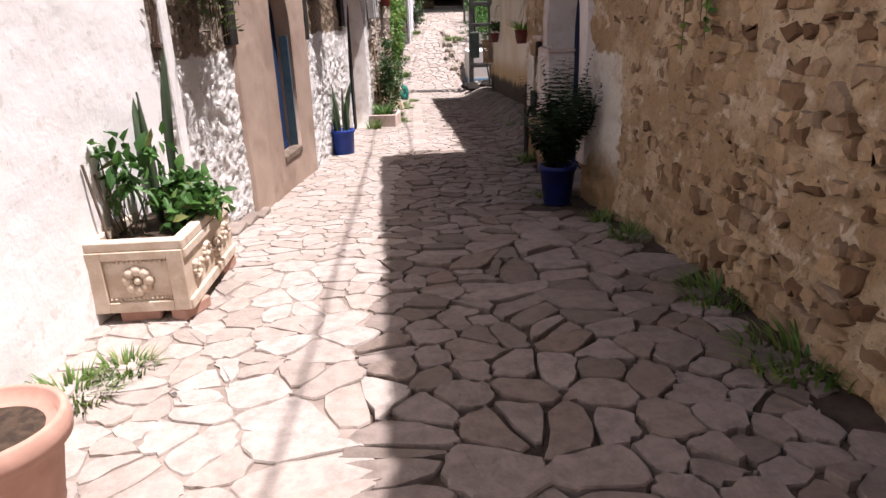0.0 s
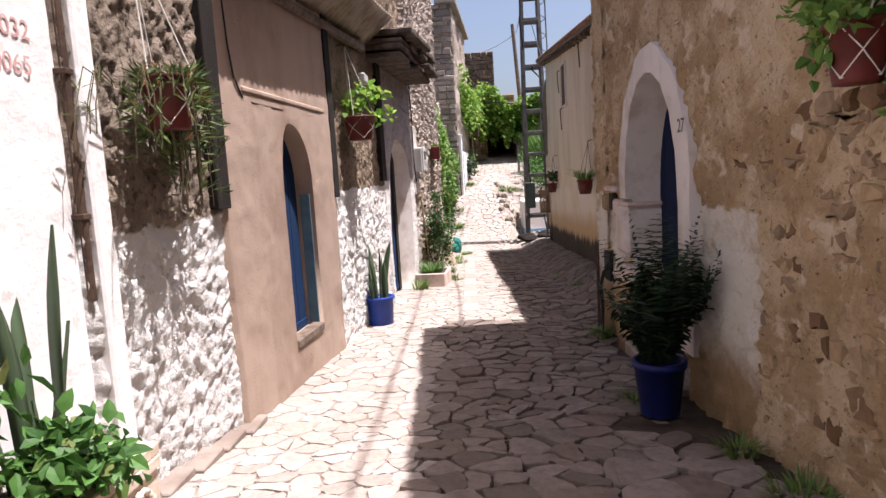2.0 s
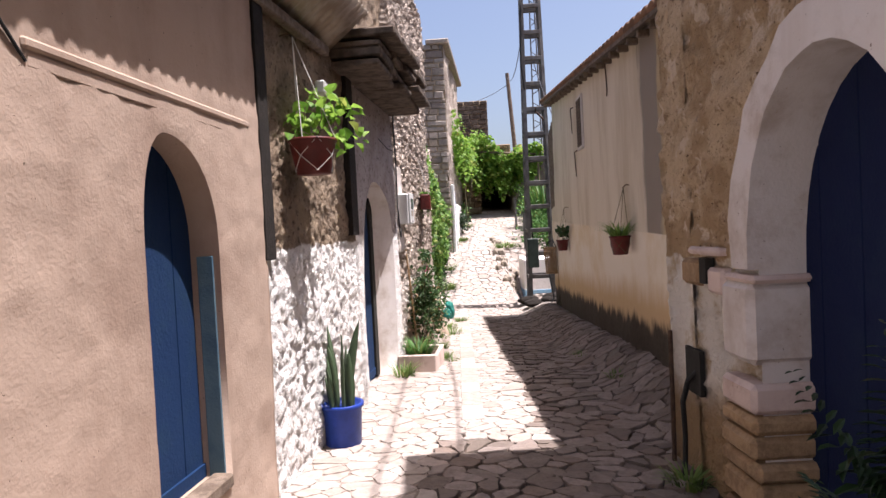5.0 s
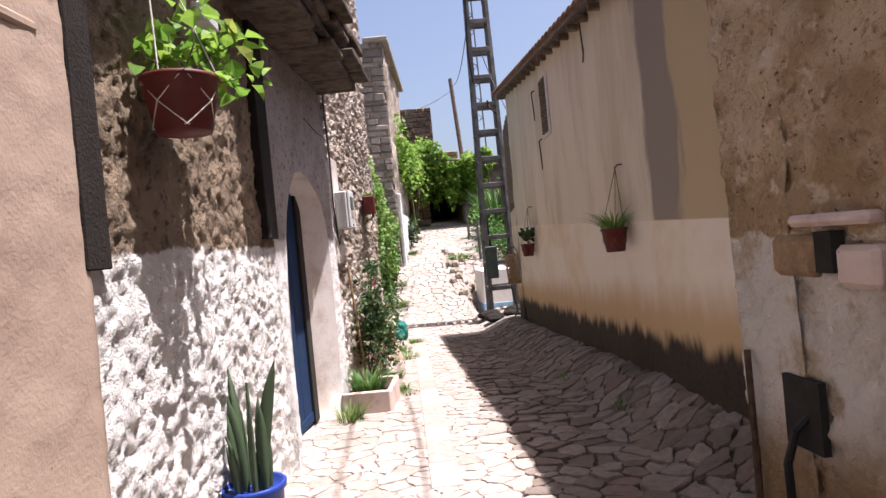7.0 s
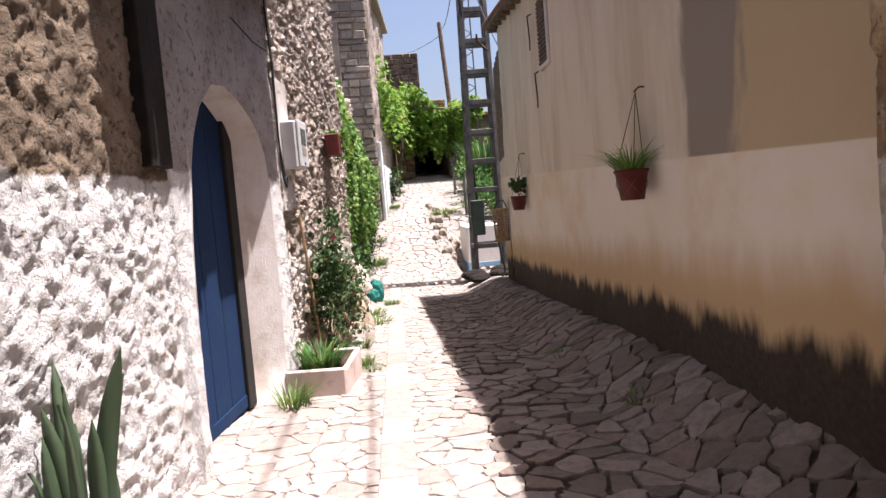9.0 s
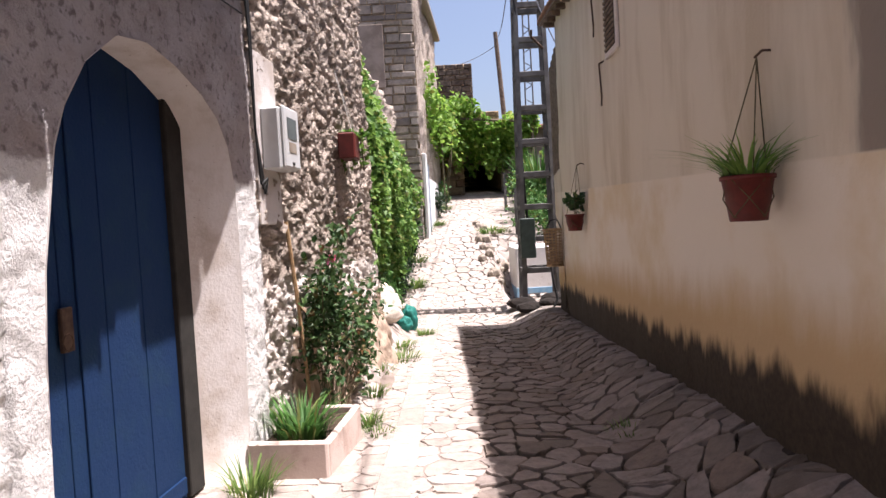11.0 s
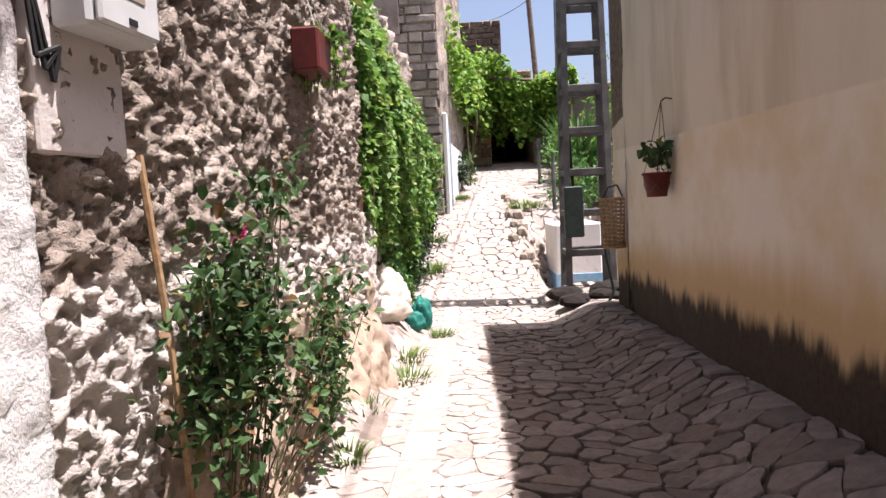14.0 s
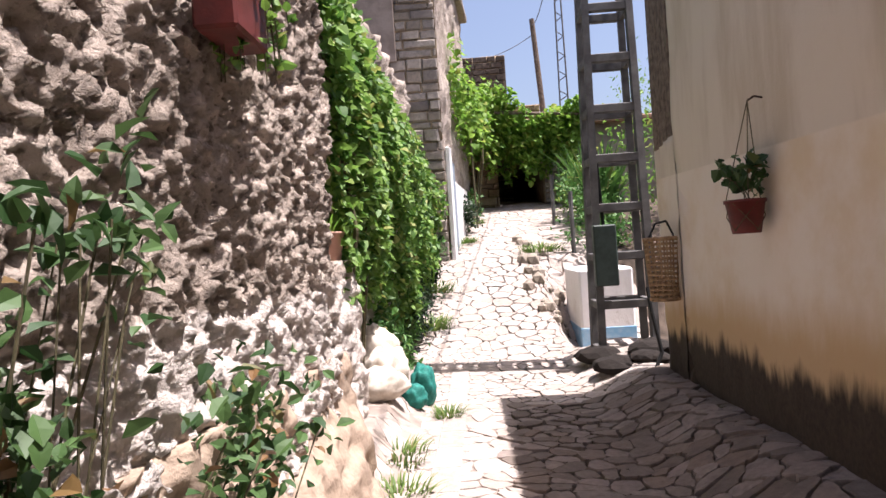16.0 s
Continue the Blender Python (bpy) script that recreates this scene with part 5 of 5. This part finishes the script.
def creeper(name, count, leaf, material, label, shape, stem_x):
    top = thing(name, (0, 0, 0), label, "creeper")
    pts = shape(count)
    for k in range(5):
        q = pts[rng.integers(0, count)]
        q = (min(q[0], stem_x + 0.4), q[1], q[2])
        low = (stem_x, q[1], float(ground(stem_x, q[1])) - 0.05)
        part("woody_stem", tube(bmesh.new(), [low, tuple((np.array(low) + np.array(q)) / 2 + rng.normal(size=3) * 0.08), tuple(q)], 0.022, 6), MAT_BARK, top)
    leaf_mesh("leaves", pts, rand_ways(count, (0.5, -0.5, -0.5), 0.7), rand_ways(count, (0.5, -0.3, 1.0), 0.5), leaf * rng.uniform(0.6, 1.3, count), 0.85, material, top)
    return top


def ivy_shape(n):
    y = 16.9 + 6.9 * rng.random(n) ** 1.15
    v = rng.random(n)
    lump = 0.5 + 0.5 * np.sin(y * 2.1 + v * 5) * np.sin(v * 9 + y)
    out = 0.15 + (0.55 + 0.35 * smooth(18.0, 22.0, y)) * np.sin(np.clip(v * 0.9 + 0.12, 0, 1) * math.pi) ** 0.7 * (0.55 + 0.45 * lump)
    x = -0.9 + out * (0.35 + 0.65 * rng.random(n) ** 0.4)
    lift = 0.85 * (1 - smooth(19.0, 21.5, y))
    z = ground(x, y) + 0.05 + lift + v * (4.6 - lift - 0.26 * (y - 17.0)) + rng.normal(size=n) * 0.08
    return np.stack([x, y, z], 1)


creeper("wall_creeper", 12500, 0.105, MAT_IVY, "dense green creeper covering an old wall", ivy_shape, -0.6)
for k in range(6):
    yy = 19.6 + k * 0.8
    bush("shrub", (-0.5 + 0.06 * k, yy, g(-0.4, yy) + 0.42), (0.26, 0.5, 0.42), 380, 0.11, MAT_FERN if k in (2, 3, 4) else MAT_LEAF, "dark green shrub at the foot of a wall", clumps=16, width=0.4)


def stone_wall(name, a, b, z0, z1, label, size=(0.42, 0.2), material=None, seed=3):
    """A wall whose face is built of stones in uneven courses, joined in one mesh."""
    r = np.random.default_rng(seed)
    base = wall(name, a, b, z0, z1, MAT_MORTAR, label, rough(0.02, 4, seed + 200, 0.02), step=0.2)
    A, B = Vector((*a, 0)), Vector((*b, 0))
    run = (B - A).length
    d = (B - A) / run
    nrm = Vector((d.y, -d.x, 0))
    verts, faces = [], []
    z = z0
    while z < z1 - 0.05:
        h = size[1] * r.uniform(0.6, 1.3)
        u = r.uniform(-0.2, 0)
        while u < run:
            w = size[0] * r.uniform(0.5, 1.5)
            u0, u1 = max(u, 0) + 0.008, min(u + w, run) - 0.008
            u += w
            if u1 - u0 < 0.05:
                continue
            k = len(verts)
            pr = r.uniform(0.02, 0.06)
            j = lambda: r.uniform(-0.014, 0.014)
            for dd, ins in ((0.0, 0.0), (pr, 0.022)):
                for uu, zz in ((u0 + ins, z + 0.008 + ins), (u1 - ins, z + 0.008 + ins), (u1 - ins, min(z + h, z1) - 0.008 - ins), (u0 + ins, min(z + h, z1) - 0.008 - ins)):
                    verts.append(tuple(A + d * (uu + j()) + nrm * (dd + 0.015) + Vector((0, 0, zz + j()))))
            faces += [(k + 4, k + 5, k + 6, k + 7)] + [(k + i, k + (i + 1) % 4, k + 4 + (i + 1) % 4, k + 4 + i) for i in range(4)]
        z += h
    ob = data_object("stone_face", verts, faces, material or MAT_GREYSTONE, base)
    ob["kind"] = "stuff"
    return base


gable = stone_wall("wall_gable", (-5.5, 24.0), (0.12, 24.0), -0.6, 7.0, "grey stone gable of an old house", seed=5)
patch = tagged(mesh_object("plaster_patch", boxed(-2.2, -0.62, 23.9, 23.98, 4.3, 5.8, bevel=0.01), MAT_CEMENT), "grey plaster panel on a stone gable", "plaster", kind="structure")
face = wall("wall_old_house", (0.12, 24.0), (0.60, 30.0), 0.0, 7.0, MAT_STUCCO_BARE, "pale peeling street face of an old stone house", rough(0.05, 3, 111, 0.05), step=0.12)
cap = tagged(mesh_object("roof_edge", boxed(-0.4, 0.30, 23.85, 30.1, 6.98, 7.14, bevel=0.03, m=Matrix.Translation((0.12, 24, 0)) @ Matrix.Rotation(-0.08, 4, "Z") @ Matrix.Translation((-0.12, -24, 0))), MAT_GREYSTONE), "dark tiled roof edge of an old house", "roof", kind="structure")
doorw = thing("white_door_post", (0, 0, 0), "whitewashed door surround of an old house", "door", kind="structure")
part("post", boxed(0.0, 0.10, 0, 0.22, 0.3, 2.72, bevel=0.02), MAT_WHITE, doorw)
part("low_wash", boxed(0.02, 0.09, 0.9, 3.2, 0.6, 2.15, bevel=0.02), MAT_WHITE, doorw)
part("doorway", boxed(0.02, 0.07, 0.22, 0.9, 0.5, 2.5), simple("grey_blue_door", (0.25, 0.30, 0.36)), doorw)
doorw.matrix_world = pose(0.14, 24.02, 0, 0, 0, -4.6)
ruin = stone_wall("wall_ruin", (-0.6, 33.8), (2.0, 33.8), 1.8, 7.1, "dark grey ruined stone wall beyond the lane", seed=9, material=MAT_SLAB)
ruin_low = stone_wall("wall_passage_left", (0.5, 30.0), (1.36, 30.0), 1.4, 4.6, "brown stone wall beside a dark passage", seed=12, material=MAT_RUBBLE_REST)
ruin2 = stone_wall("wall_ruin_over", (1.36, 30.0), (2.6, 30.0), 3.55, 4.6, "stone wall above a dark passage", seed=10, material=MAT_RUBBLE_REST)
side = stone_wall("wall_passage_side", (2.6, 30.0), (3.4, 30.0), 1.4, 4.3, "stone wall beside a dark passage", seed=11)
tun = thing("passage", (0, 0, 0), "dark covered passage at the end of the lane", "passage", kind="structure")
part("vault", boxed(1.1, 2.9, 30.5, 38, 3.5, 3.7), MAT_MORTAR, tun)
part("wall", boxed(1.1, 1.33, 30.5, 38, 1, 3.5), MAT_MORTAR, tun)
part("wall", boxed(2.63, 2.9, 30.5, 38, 1, 3.5), MAT_MORTAR, tun)
# near-black end wall paints the passage's deep shade
part("end", boxed(1.0, 3.0, 38, 38.3, 1, 3.7), MAT_DARK, tun)


def vine_shape(n):
    u, v = rng.random(n), rng.random(n)
    x = 0.25 + 3.4 * u
    y = 30.0 - (4.6 - 3.2 * smooth(0.5, 1.3, x)) * rng.random(n)
    top = 4.95 - 0.24 * (x - 0.1) + 0.32 * np.sin(x * 3.1 + y) + 0.22 * np.sin(y * 2.3)
    low = 3.3 - 0.35 * np.sin(u * math.pi) + 0.6 * np.sin(x * 6.3 + 1) * np.sin(y * 3)
    z = low + (top - low) * v ** 0.8
    return np.stack([x, y, z], 1)


creeper("grape_vine", 8000, 0.15, MAT_VINE, "bright green grape vine over a lane pergola", vine_shape, 0.68)
pg = thing("pergola", (0, 0, 0), "rough pole pergola carrying a vine", "pergola")
for yy in (28.7, 29.7):
    part("beam", rod(bmesh.new(), (0.2, yy, 4.3), (3.6, yy, 4.0), 0.04), MAT_WOOD, pg)
    part("post", rod(bmesh.new(), (3.5, yy, 0.9), (3.5, yy, 4.05), 0.05), MAT_WOOD, pg)
for k, (cx_, cy_, cz_, s, nn, mt) in enumerate(((2.95, 24.3, 1.0, (0.5, 0.7, 0.55), 700, MAT_LEAF), (3.0, 25.6, 1.5, (0.5, 0.8, 0.6), 800, MAT_LEAF), (3.1, 27.4, 2.0, (0.45, 0.9, 0.6), 700, MAT_IVY), (3.1, 29.0, 2.2, (0.4, 0.7, 0.6), 500, MAT_LEAF), (4.6, 25.5, 2.2, (1.1, 1.6, 1.4), 1100, MAT_IVY), (6.2, 33, 4.4, (1.5, 2.5, 1.8), 1300, MAT_IVY), (0.48, 26.2, 1.5, (0.2, 0.5, 0.35), 240, MAT_FERN), (0.62, 28.0, 1.9, (0.2, 0.5, 0.3), 220, MAT_LEAF))):
    bush("shrub", (cx_, cy_, cz_), s, nn, 0.12, mt, "green garden shrub beside the lane", clumps=26, width=0.5, root=(cx_, cy_, g(cx_, cy_) - 0.05))
blades("reeds", (3.35, 26.6, g(3.35, 26.6)), 220, 1.9, 0.8, MAT_LEAF, "tall bright green reeds beside the lane", "reeds", width=0.045, tilt=0.45)
for yy in (24.0, 26.5):
    tagged(mesh_object("fence_post", rod(bmesh.new(), (2.35, yy, g(2.35, yy) - 0.1), (2.35, yy, g(2.35, yy) + 1.1), 0.04), MAT_CONCRETE), "thin grey garden fence post", "post", "garden fence posts")
shed = thing("garden_shed", (0, 0, 0), "small grey garden shed with a tiled roof", "shed")
part("wall", boxed(3.45, 6.2, 29.4, 32.0, 0.3, 3.85), MAT_CEMENT, shed)
part("roof", boxed(3.3, 6.4, 29.1, 32.3, 3.85, 3.98, bevel=0.03), MAT_TILE, shed)
pole = thing("utility_pole", (3.3, 34.4, g(3.3, 34.4)), "dark leaning wooden utility pole", "pole")
part("pole", rod(bmesh.new(), (0.1, 0, 0), (-0.26, 0, 6.1), 0.11, 0.085, 10), MAT_WOOD, pole)
p2 = thing("far_pylon", (7.9, 60.0, float(ground(7.9, 60.0)) - 0.1), "distant slim lattice pylon with insulators", "pylon")
for sx in (-1, 1):
    part("leg", rod(bmesh.new(), (sx * 0.38, 0, 0), (sx * 0.18, 0, 19), 0.06, sides=4), MAT_CONCRETE, p2)
for i in range(26):
    zz = 0.5 + i * 0.72
    part("rung", rod(bmesh.new(), (-0.37 + zz * 0.0105, 0, zz), (0.37 - zz * 0.0105, 0, zz + 0.35 * (-1) ** i), 0.035, sides=4), MAT_CONCRETE, p2)


def wire(a, b, sag, r=0.012):
    a, b = Vector(a), Vector(b)
    pts = [a.lerp(b, t) - Vector((0, 0, sag * 4 * t * (1 - t))) for t in np.linspace(0, 1, 17)]
    tagged(mesh_object("overhead_wire", tube(bmesh.new(), pts, r, 4), MAT_WIRE), "thin black overhead wire between poles", "wire", "overhead wires")


wire((2.2, 20.0, 11.2), (7.9, 60, 21.5), 1.2, 0.02)
wire((2.5, 20.0, 10.9), (7.6, 60, 20.5), 1.2, 0.02)
wire((2.1, 20.0, 6.3), (3.05, 34.4, 8.2), 0.6)
wire((3.05, 34.4, 7.9), (0.3, 33.9, 7.0), 0.25)
wire((2.1, 20.0, 8.2), (-1.0, 7.0, 5.0), 0.6)
wire((2.4, 20.0, 9.0), (2.0, 8.0, 5.9), 0.6)
wire((2.3, 20.1, 5.4), (2.6, 18.2, 3.3), 0.15)
wire((2.1, 20.0, 8.6), (1.4, -3.0, 6.1), 0.5)

# hills behind the lane
n_h = 60
verts, faces = [], []
for i in range(n_h + 1):
    x = -120 + i * 4
    for z in (0.0, 4.5 + 3.0 * value_noise(np.array([x]), np.array([0.3]), 0.06, 7)[0] + 1.6 * value_noise(np.array([x]), np.array([0.7]), 0.4, 8)[0] + (2.5 if x > 4 else 0)):
        verts.append((x, 95, z))
faces = [(2 * i, 2 * i + 2, 2 * i + 3, 2 * i + 1) for i in range(n_h)]
tagged(data_object("backdrop", verts, faces, MAT_IVY), "low wooded skyline behind the village", "backdrop", kind="structure")

# unseen wall added behind the start; it keeps sky light out of the lane's shade
tagged(mesh_object("sky_blocker_behind", boxed(-6, 6, -7.5, -7.0, -0.5, 6.0), MAT_CREAM), "unseen plain wall added behind the start to cut sky light", "wall", kind="structure")

# bodies behind the walls
for nm, a in (("house_body_left", (-9, -2.2, -6, 3.9, -0.5, 4.9)), ("house_body_mid", (-9, -1.9, 5.0, 16.0, -0.8, 5.0)), ("house_body_right", (2.2, 9, -6, 8.3, -0.5, 5.7)), ("house_body_cream", (3.0, 9, 8.9, 17.8, -0.8, 3.6))):
    tagged(mesh_object(nm, boxed(*a), MAT_CEMENT), "plain house body behind a street wall", "house", kind="structure")

# ---- weeds ----
for wx, wy, n, h, s in ((-1.33, 2.55, 170, 0.10, 0.34), (-1.2, 2.75, 120, 0.09, 0.26), (1.52, 4.3, 120, 0.12, 0.3), (1.62, 3.2, 150, 0.13, 0.4), (1.66, 2.5, 180, 0.15, 0.5), (1.5, 4.9, 80, 0.10, 0.2), (1.45, 7.9, 90, 0.14, 0.22), (-0.14, 14.1, 70, 0.12, 0.22), (-0.16, 14.9, 60, 0.10, 0.35), (-0.02, 16.0, 150, 0.13, 0.5), (-0.10, 16.8, 140, 0.14, 0.5), (-0.08, 13.2, 80, 0.12, 0.2), (0.02, 12.9, 50, 0.08, 0.25), (0.2, 18.2, 120, 0.13, 0.3), (-0.1, 21.6, 160, 0.25, 0.6), (-0.15, 22.8, 160, 0.25, 0.7), (-0.1, 24.6, 160, 0.3, 0.8), (1.8, 24.2, 160, 0.25, 0.8), (0.4, 25.3, 160, 0.2, 0.5), (0.6, 27.2, 160, 0.2, 0.5), (1.75, 10.7, 60, 0.08, 0.3), (1.7, 12.4, 60, 0.08, 0.3), (1.25, 5.9, 60, 0.1, 0.2)):
    blades("weeds", (wx, wy, g(wx, wy) - 0.01), n, h, s, MAT_GRASS, "tuft of low green weeds in paving joints", "weed", width=0.10, kind="stuff", tilt=1.0)

# ---- paving: irregular flags, each cut from its neighbours ----
def clip_cell(cell, p, q, gap):
    """The part of a polygon nearer to p than to q, kept gap away from the bisector."""
    mx, my = (p[0] + q[0]) / 2, (p[1] + q[1]) / 2
    nx, ny = q[0] - p[0], q[1] - p[1]
    ln = math.hypot(nx, ny)
    nx, ny = nx / ln, ny / ln
    res = []
    dist = [(x - mx) * nx + (y - my) * ny + gap for x, y in cell]
    for k in range(len(cell)):
        a, b, da, db = cell[k], cell[(k + 1) % len(cell)], dist[k], dist[(k + 1) % len(cell)]
        if da <= 0:
            res.append(a)
        if (da < 0) != (db < 0):
            t = da / (da - db)
            res.append((a[0] + (b[0] - a[0]) * t, a[1] + (b[1] - a[1]) * t))
    return res


def scatter(x0, x1, y0, y1, spacing, aspect, r):
    """Uneven seeds: rows across the street with jitter, some dropped for larger flags."""
    pts = []
    row = 0
    y = y0
    while y < y1:
        lo, hi = x0(y), x1(y)
        x = lo + (row % 2) * spacing * aspect * 0.5
        while x < hi:
            big = value_noise(np.array([x]), np.array([y]), 0.9, 33)[0]
            if r.random() > 0.14 + 0.34 * (big > 0.55):
                pts.append((x + r.normal() * spacing * 0.42, y + r.normal() * spacing * 0.33))
            x += spacing * aspect * r.uniform(0.8, 1.2)
        y += spacing
        row += 1
    return pts


def flag_data(poly, lift, tilt, r):
    cx_, cy_ = sum(p[0] for p in poly) / len(poly), sum(p[1] for p in poly) / len(poly)
    rag = []
    for k, p in enumerate(poly):
        q = poly[(k + 1) % len(poly)]
        for t in (0.18, 0.5, 0.82):
            j = r.normal() * 0.007
            rag.append((p[0] + (q[0] - p[0]) * t + j, p[1] + (q[1] - p[1]) * t + r.normal() * 0.007))
    n = len(rag)
    verts, faces = [], []
    for f, dz in ((1.0, -0.06), (0.992, lift - 0.008), (0.955, lift)):
        for x, y in rag:
            xx, yy = cx_ + (x - cx_) * f, cy_ + (y - cy_) * f
            verts.append((xx, yy, float(ground(xx, yy)) + dz + (xx - cx_) * tilt[0] + (yy - cy_) * tilt[1]))
    for lay in range(2):
        faces += [(lay * n + k, lay * n + (k + 1) % n, (lay + 1) * n + (k + 1) % n, (lay + 1) * n + k) for k in range(n)]
    faces.append(tuple(2 * n + k for k in range(n)))
    return verts, faces


pr = np.random.default_rng(17)
seeds = scatter(lambda y: left_x(max(y, 4.2)) - 0.15 if y < 18 else -0.9, lambda y: (right_x(y) if y < 8.5 else far_right_x(y) if y < 18.5 else 2.0) + 0.1, -1.0, 21.0, 0.122, 1.5, pr)
far_seeds = scatter(lambda y: -0.6 + max(0, y - 21) * 0.13, lambda y: 2.3 + max(0, y - 26) * 0.05, 21.0, 33.0, 0.15, 1.7, pr)
P = np.array(seeds + far_seeds)
rest_v, rest_f, pale_v, pale_f = [], [], [], []
made = 0
for k, p in enumerate(P):
    if p[1] < 8.2 and p[0] > right_x(p[1]) - 0.04 - 0.16 * value_noise(np.array([p[1]]), np.array([0.5]), 1.4, 77)[0]:
        continue
    d2 = (P[:, 0] - p[0]) ** 2 + (P[:, 1] - p[1]) ** 2
    near = np.argsort(d2)[1:15]
    s = 0.34 if p[1] < 21 else 0.8
    cell = [(p[0] - s, p[1] - s), (p[0] + s, p[1] - s), (p[0] + s, p[1] + s), (p[0] - s, p[1] + s)]
    wide = 0.001 + 0.011 * value_noise(np.array([p[0]]), np.array([p[1]]), 1.3, 44)[0]
    if p[0] < -0.1 or (p[1] > 9 and p[0] < 0.75):
        wide = 0.001 + 0.12 * wide
    elif p[0] < 0.25 or p[0] > 1.05 + 0.02 * p[1]:
        wide = 0.001 + 0.45 * wide
    for q in near:
        cell = clip_cell(cell, p, P[q], wide)
        if len(cell) < 3:
            break
    if len(cell) < 3:
        continue
    # cement flags of the sunny side, which get the colour paled for sun
    flat_side = p[0] < -0.1 or (p[1] > 9 and p[0] < 0.75) or p[1] > 18.5
    lift = pr.uniform(-0.003, 0.004) if flat_side else pr.uniform(-0.006, 0.014)
    tl = (pr.normal() * 0.009, pr.normal() * 0.009) if flat_side else (pr.normal() * 0.03, pr.normal() * 0.03)
    if p[1] < 8.3 and p[0] > 1.15:
        lift -= 0.02 * pr.random()
    v, f = flag_data(cell, lift, tl, pr)
    if made < 300 and not flat_side and -0.35 < p[0] < 1.7 and 1.5 < p[1] < 7.0:
        data_object("paving_stone", v, f, MAT_FLAG, street)
        made += 1
    elif flat_side:
        o = len(pale_v)
        pale_v += v
        pale_f += [tuple(i + o for i in face_) for face_ in f]
    else:
        o = len(rest_v)
        rest_v += v
        rest_f += [tuple(i + o for i in face_) for face_ in f]
data_object("pale_flags", pale_v, pale_f, MAT_PALE_REST, street)["kind"] = "stuff"
rest = data_object("paving_rest", rest_v, rest_f, MAT_FLAG_REST, street)
rest["kind"] = "stuff"

# cement gutter strip down the middle of the lower street
bm = bmesh.new()
for y in np.arange(9.6, 19.6, 0.5):
    for xa in (0.20 + 0.008 * (y - 9),):
        z = g(xa, y + 0.25)
        sl = math.atan2(g(xa, y + 0.5) - g(xa, y), 0.5)
        box(bm, -0.10, 0.10, -0.247, 0.247, -0.05, 0.006, bevel=0.006, m=Matrix.Translation((xa, y + 0.25, z)) @ Matrix.Rotation(sl, 4, "X"))
tagged(mesh_object("drain_strip", bm, MAT_PALE_REST), "pale worn cement strip down the street", "paving", kind="structure")

# loose rubble beside the lane
for k in range(26):
    rx, ry = 1.35 + pr.random() * 0.6, 21.6 + pr.random() * 3.6
    bm = bmesh.new()
    bmesh.ops.create_icosphere(bm, subdivisions=1, radius=pr.uniform(0.04, 0.13))
    for v in bm.verts:
        v.co *= 1 + 0.3 * noise.noise(v.co * 9 + Vector((k, 0, 0)))
    st = tagged(mesh_object("loose_stone", bm, MAT_GREYSTONE), "loose rough stone on the lane edge", "stone", "loose stones")
    st.matrix_world = pose(rx, ry, g(rx, ry) + 0.03, 0, 0, pr.uniform(0, 180))

# ---- exposed rubble of the right wall ----
rr = np.random.default_rng(23)
rest_v, rest_f, made = [], [], 0
z = 0.02
while z < 3.4:
    h = rr.uniform(0.04, 0.125)
    y = 0.2 + rr.uniform(0, 0.2)
    limit = 4.95 if z < 1.1 else 5.3 - 0.55 * (z - 1.1)
    while y < 5.4:
        w = rr.uniform(0.05, 0.20)
        yc = y + w / 2
        y += w
        lim = limit + rr.normal() * 0.12
        if yc > lim or rr.random() < 0.38:
            continue
        edge = [(-w / 2, -h / 2), (0, -h / 2), (w / 2, -h / 2), (w / 2, 0), (w / 2, h / 2), (0, h / 2), (-w / 2, h / 2), (-w / 2, 0)]
        pts = [(a * 0.92 + rr.normal() * 0.014, b * 0.9 + rr.normal() * 0.016) for a, b in edge]
        pts = [(a * 0.88, b * 0.84) if k % 2 == 0 else (a, b) for k, (a, b) in enumerate(pts)]
        pro = rr.uniform(-0.012, 0.022)
        x0 = float(right_x(yc)) + 0.02
        v, f = [], []
        for sc, dp in ((1.0, -0.06), (1.0, pro * 0.5), (0.84, pro + 0.014)):
            v += [(x0 - dp - 0.02, yc + a * sc, z + h / 2 + b * sc) for a, b in pts]
        for lay in range(2):
            f += [(lay * 8 + k, lay * 8 + (k + 1) % 8, (lay + 1) * 8 + (k + 1) % 8, (lay + 1) * 8 + k) for k in range(8)]
        f.append(tuple(16 + k for k in range(8)))
        f = [tuple(reversed(q)) for q in f]
        if made < 300 and yc > 1.6 and z < 2.3:
            data_object("stone", v, f, MAT_RUBBLE, right_wall)
            made += 1
        else:
            o = len(rest_v)
            rest_v += v
            rest_f += [tuple(i + o for i in q) for q in f]
    z += h
ob = data_object("stone_rest", rest_v, rest_f, MAT_RUBBLE_REST, right_wall)
ob["kind"] = "stuff"
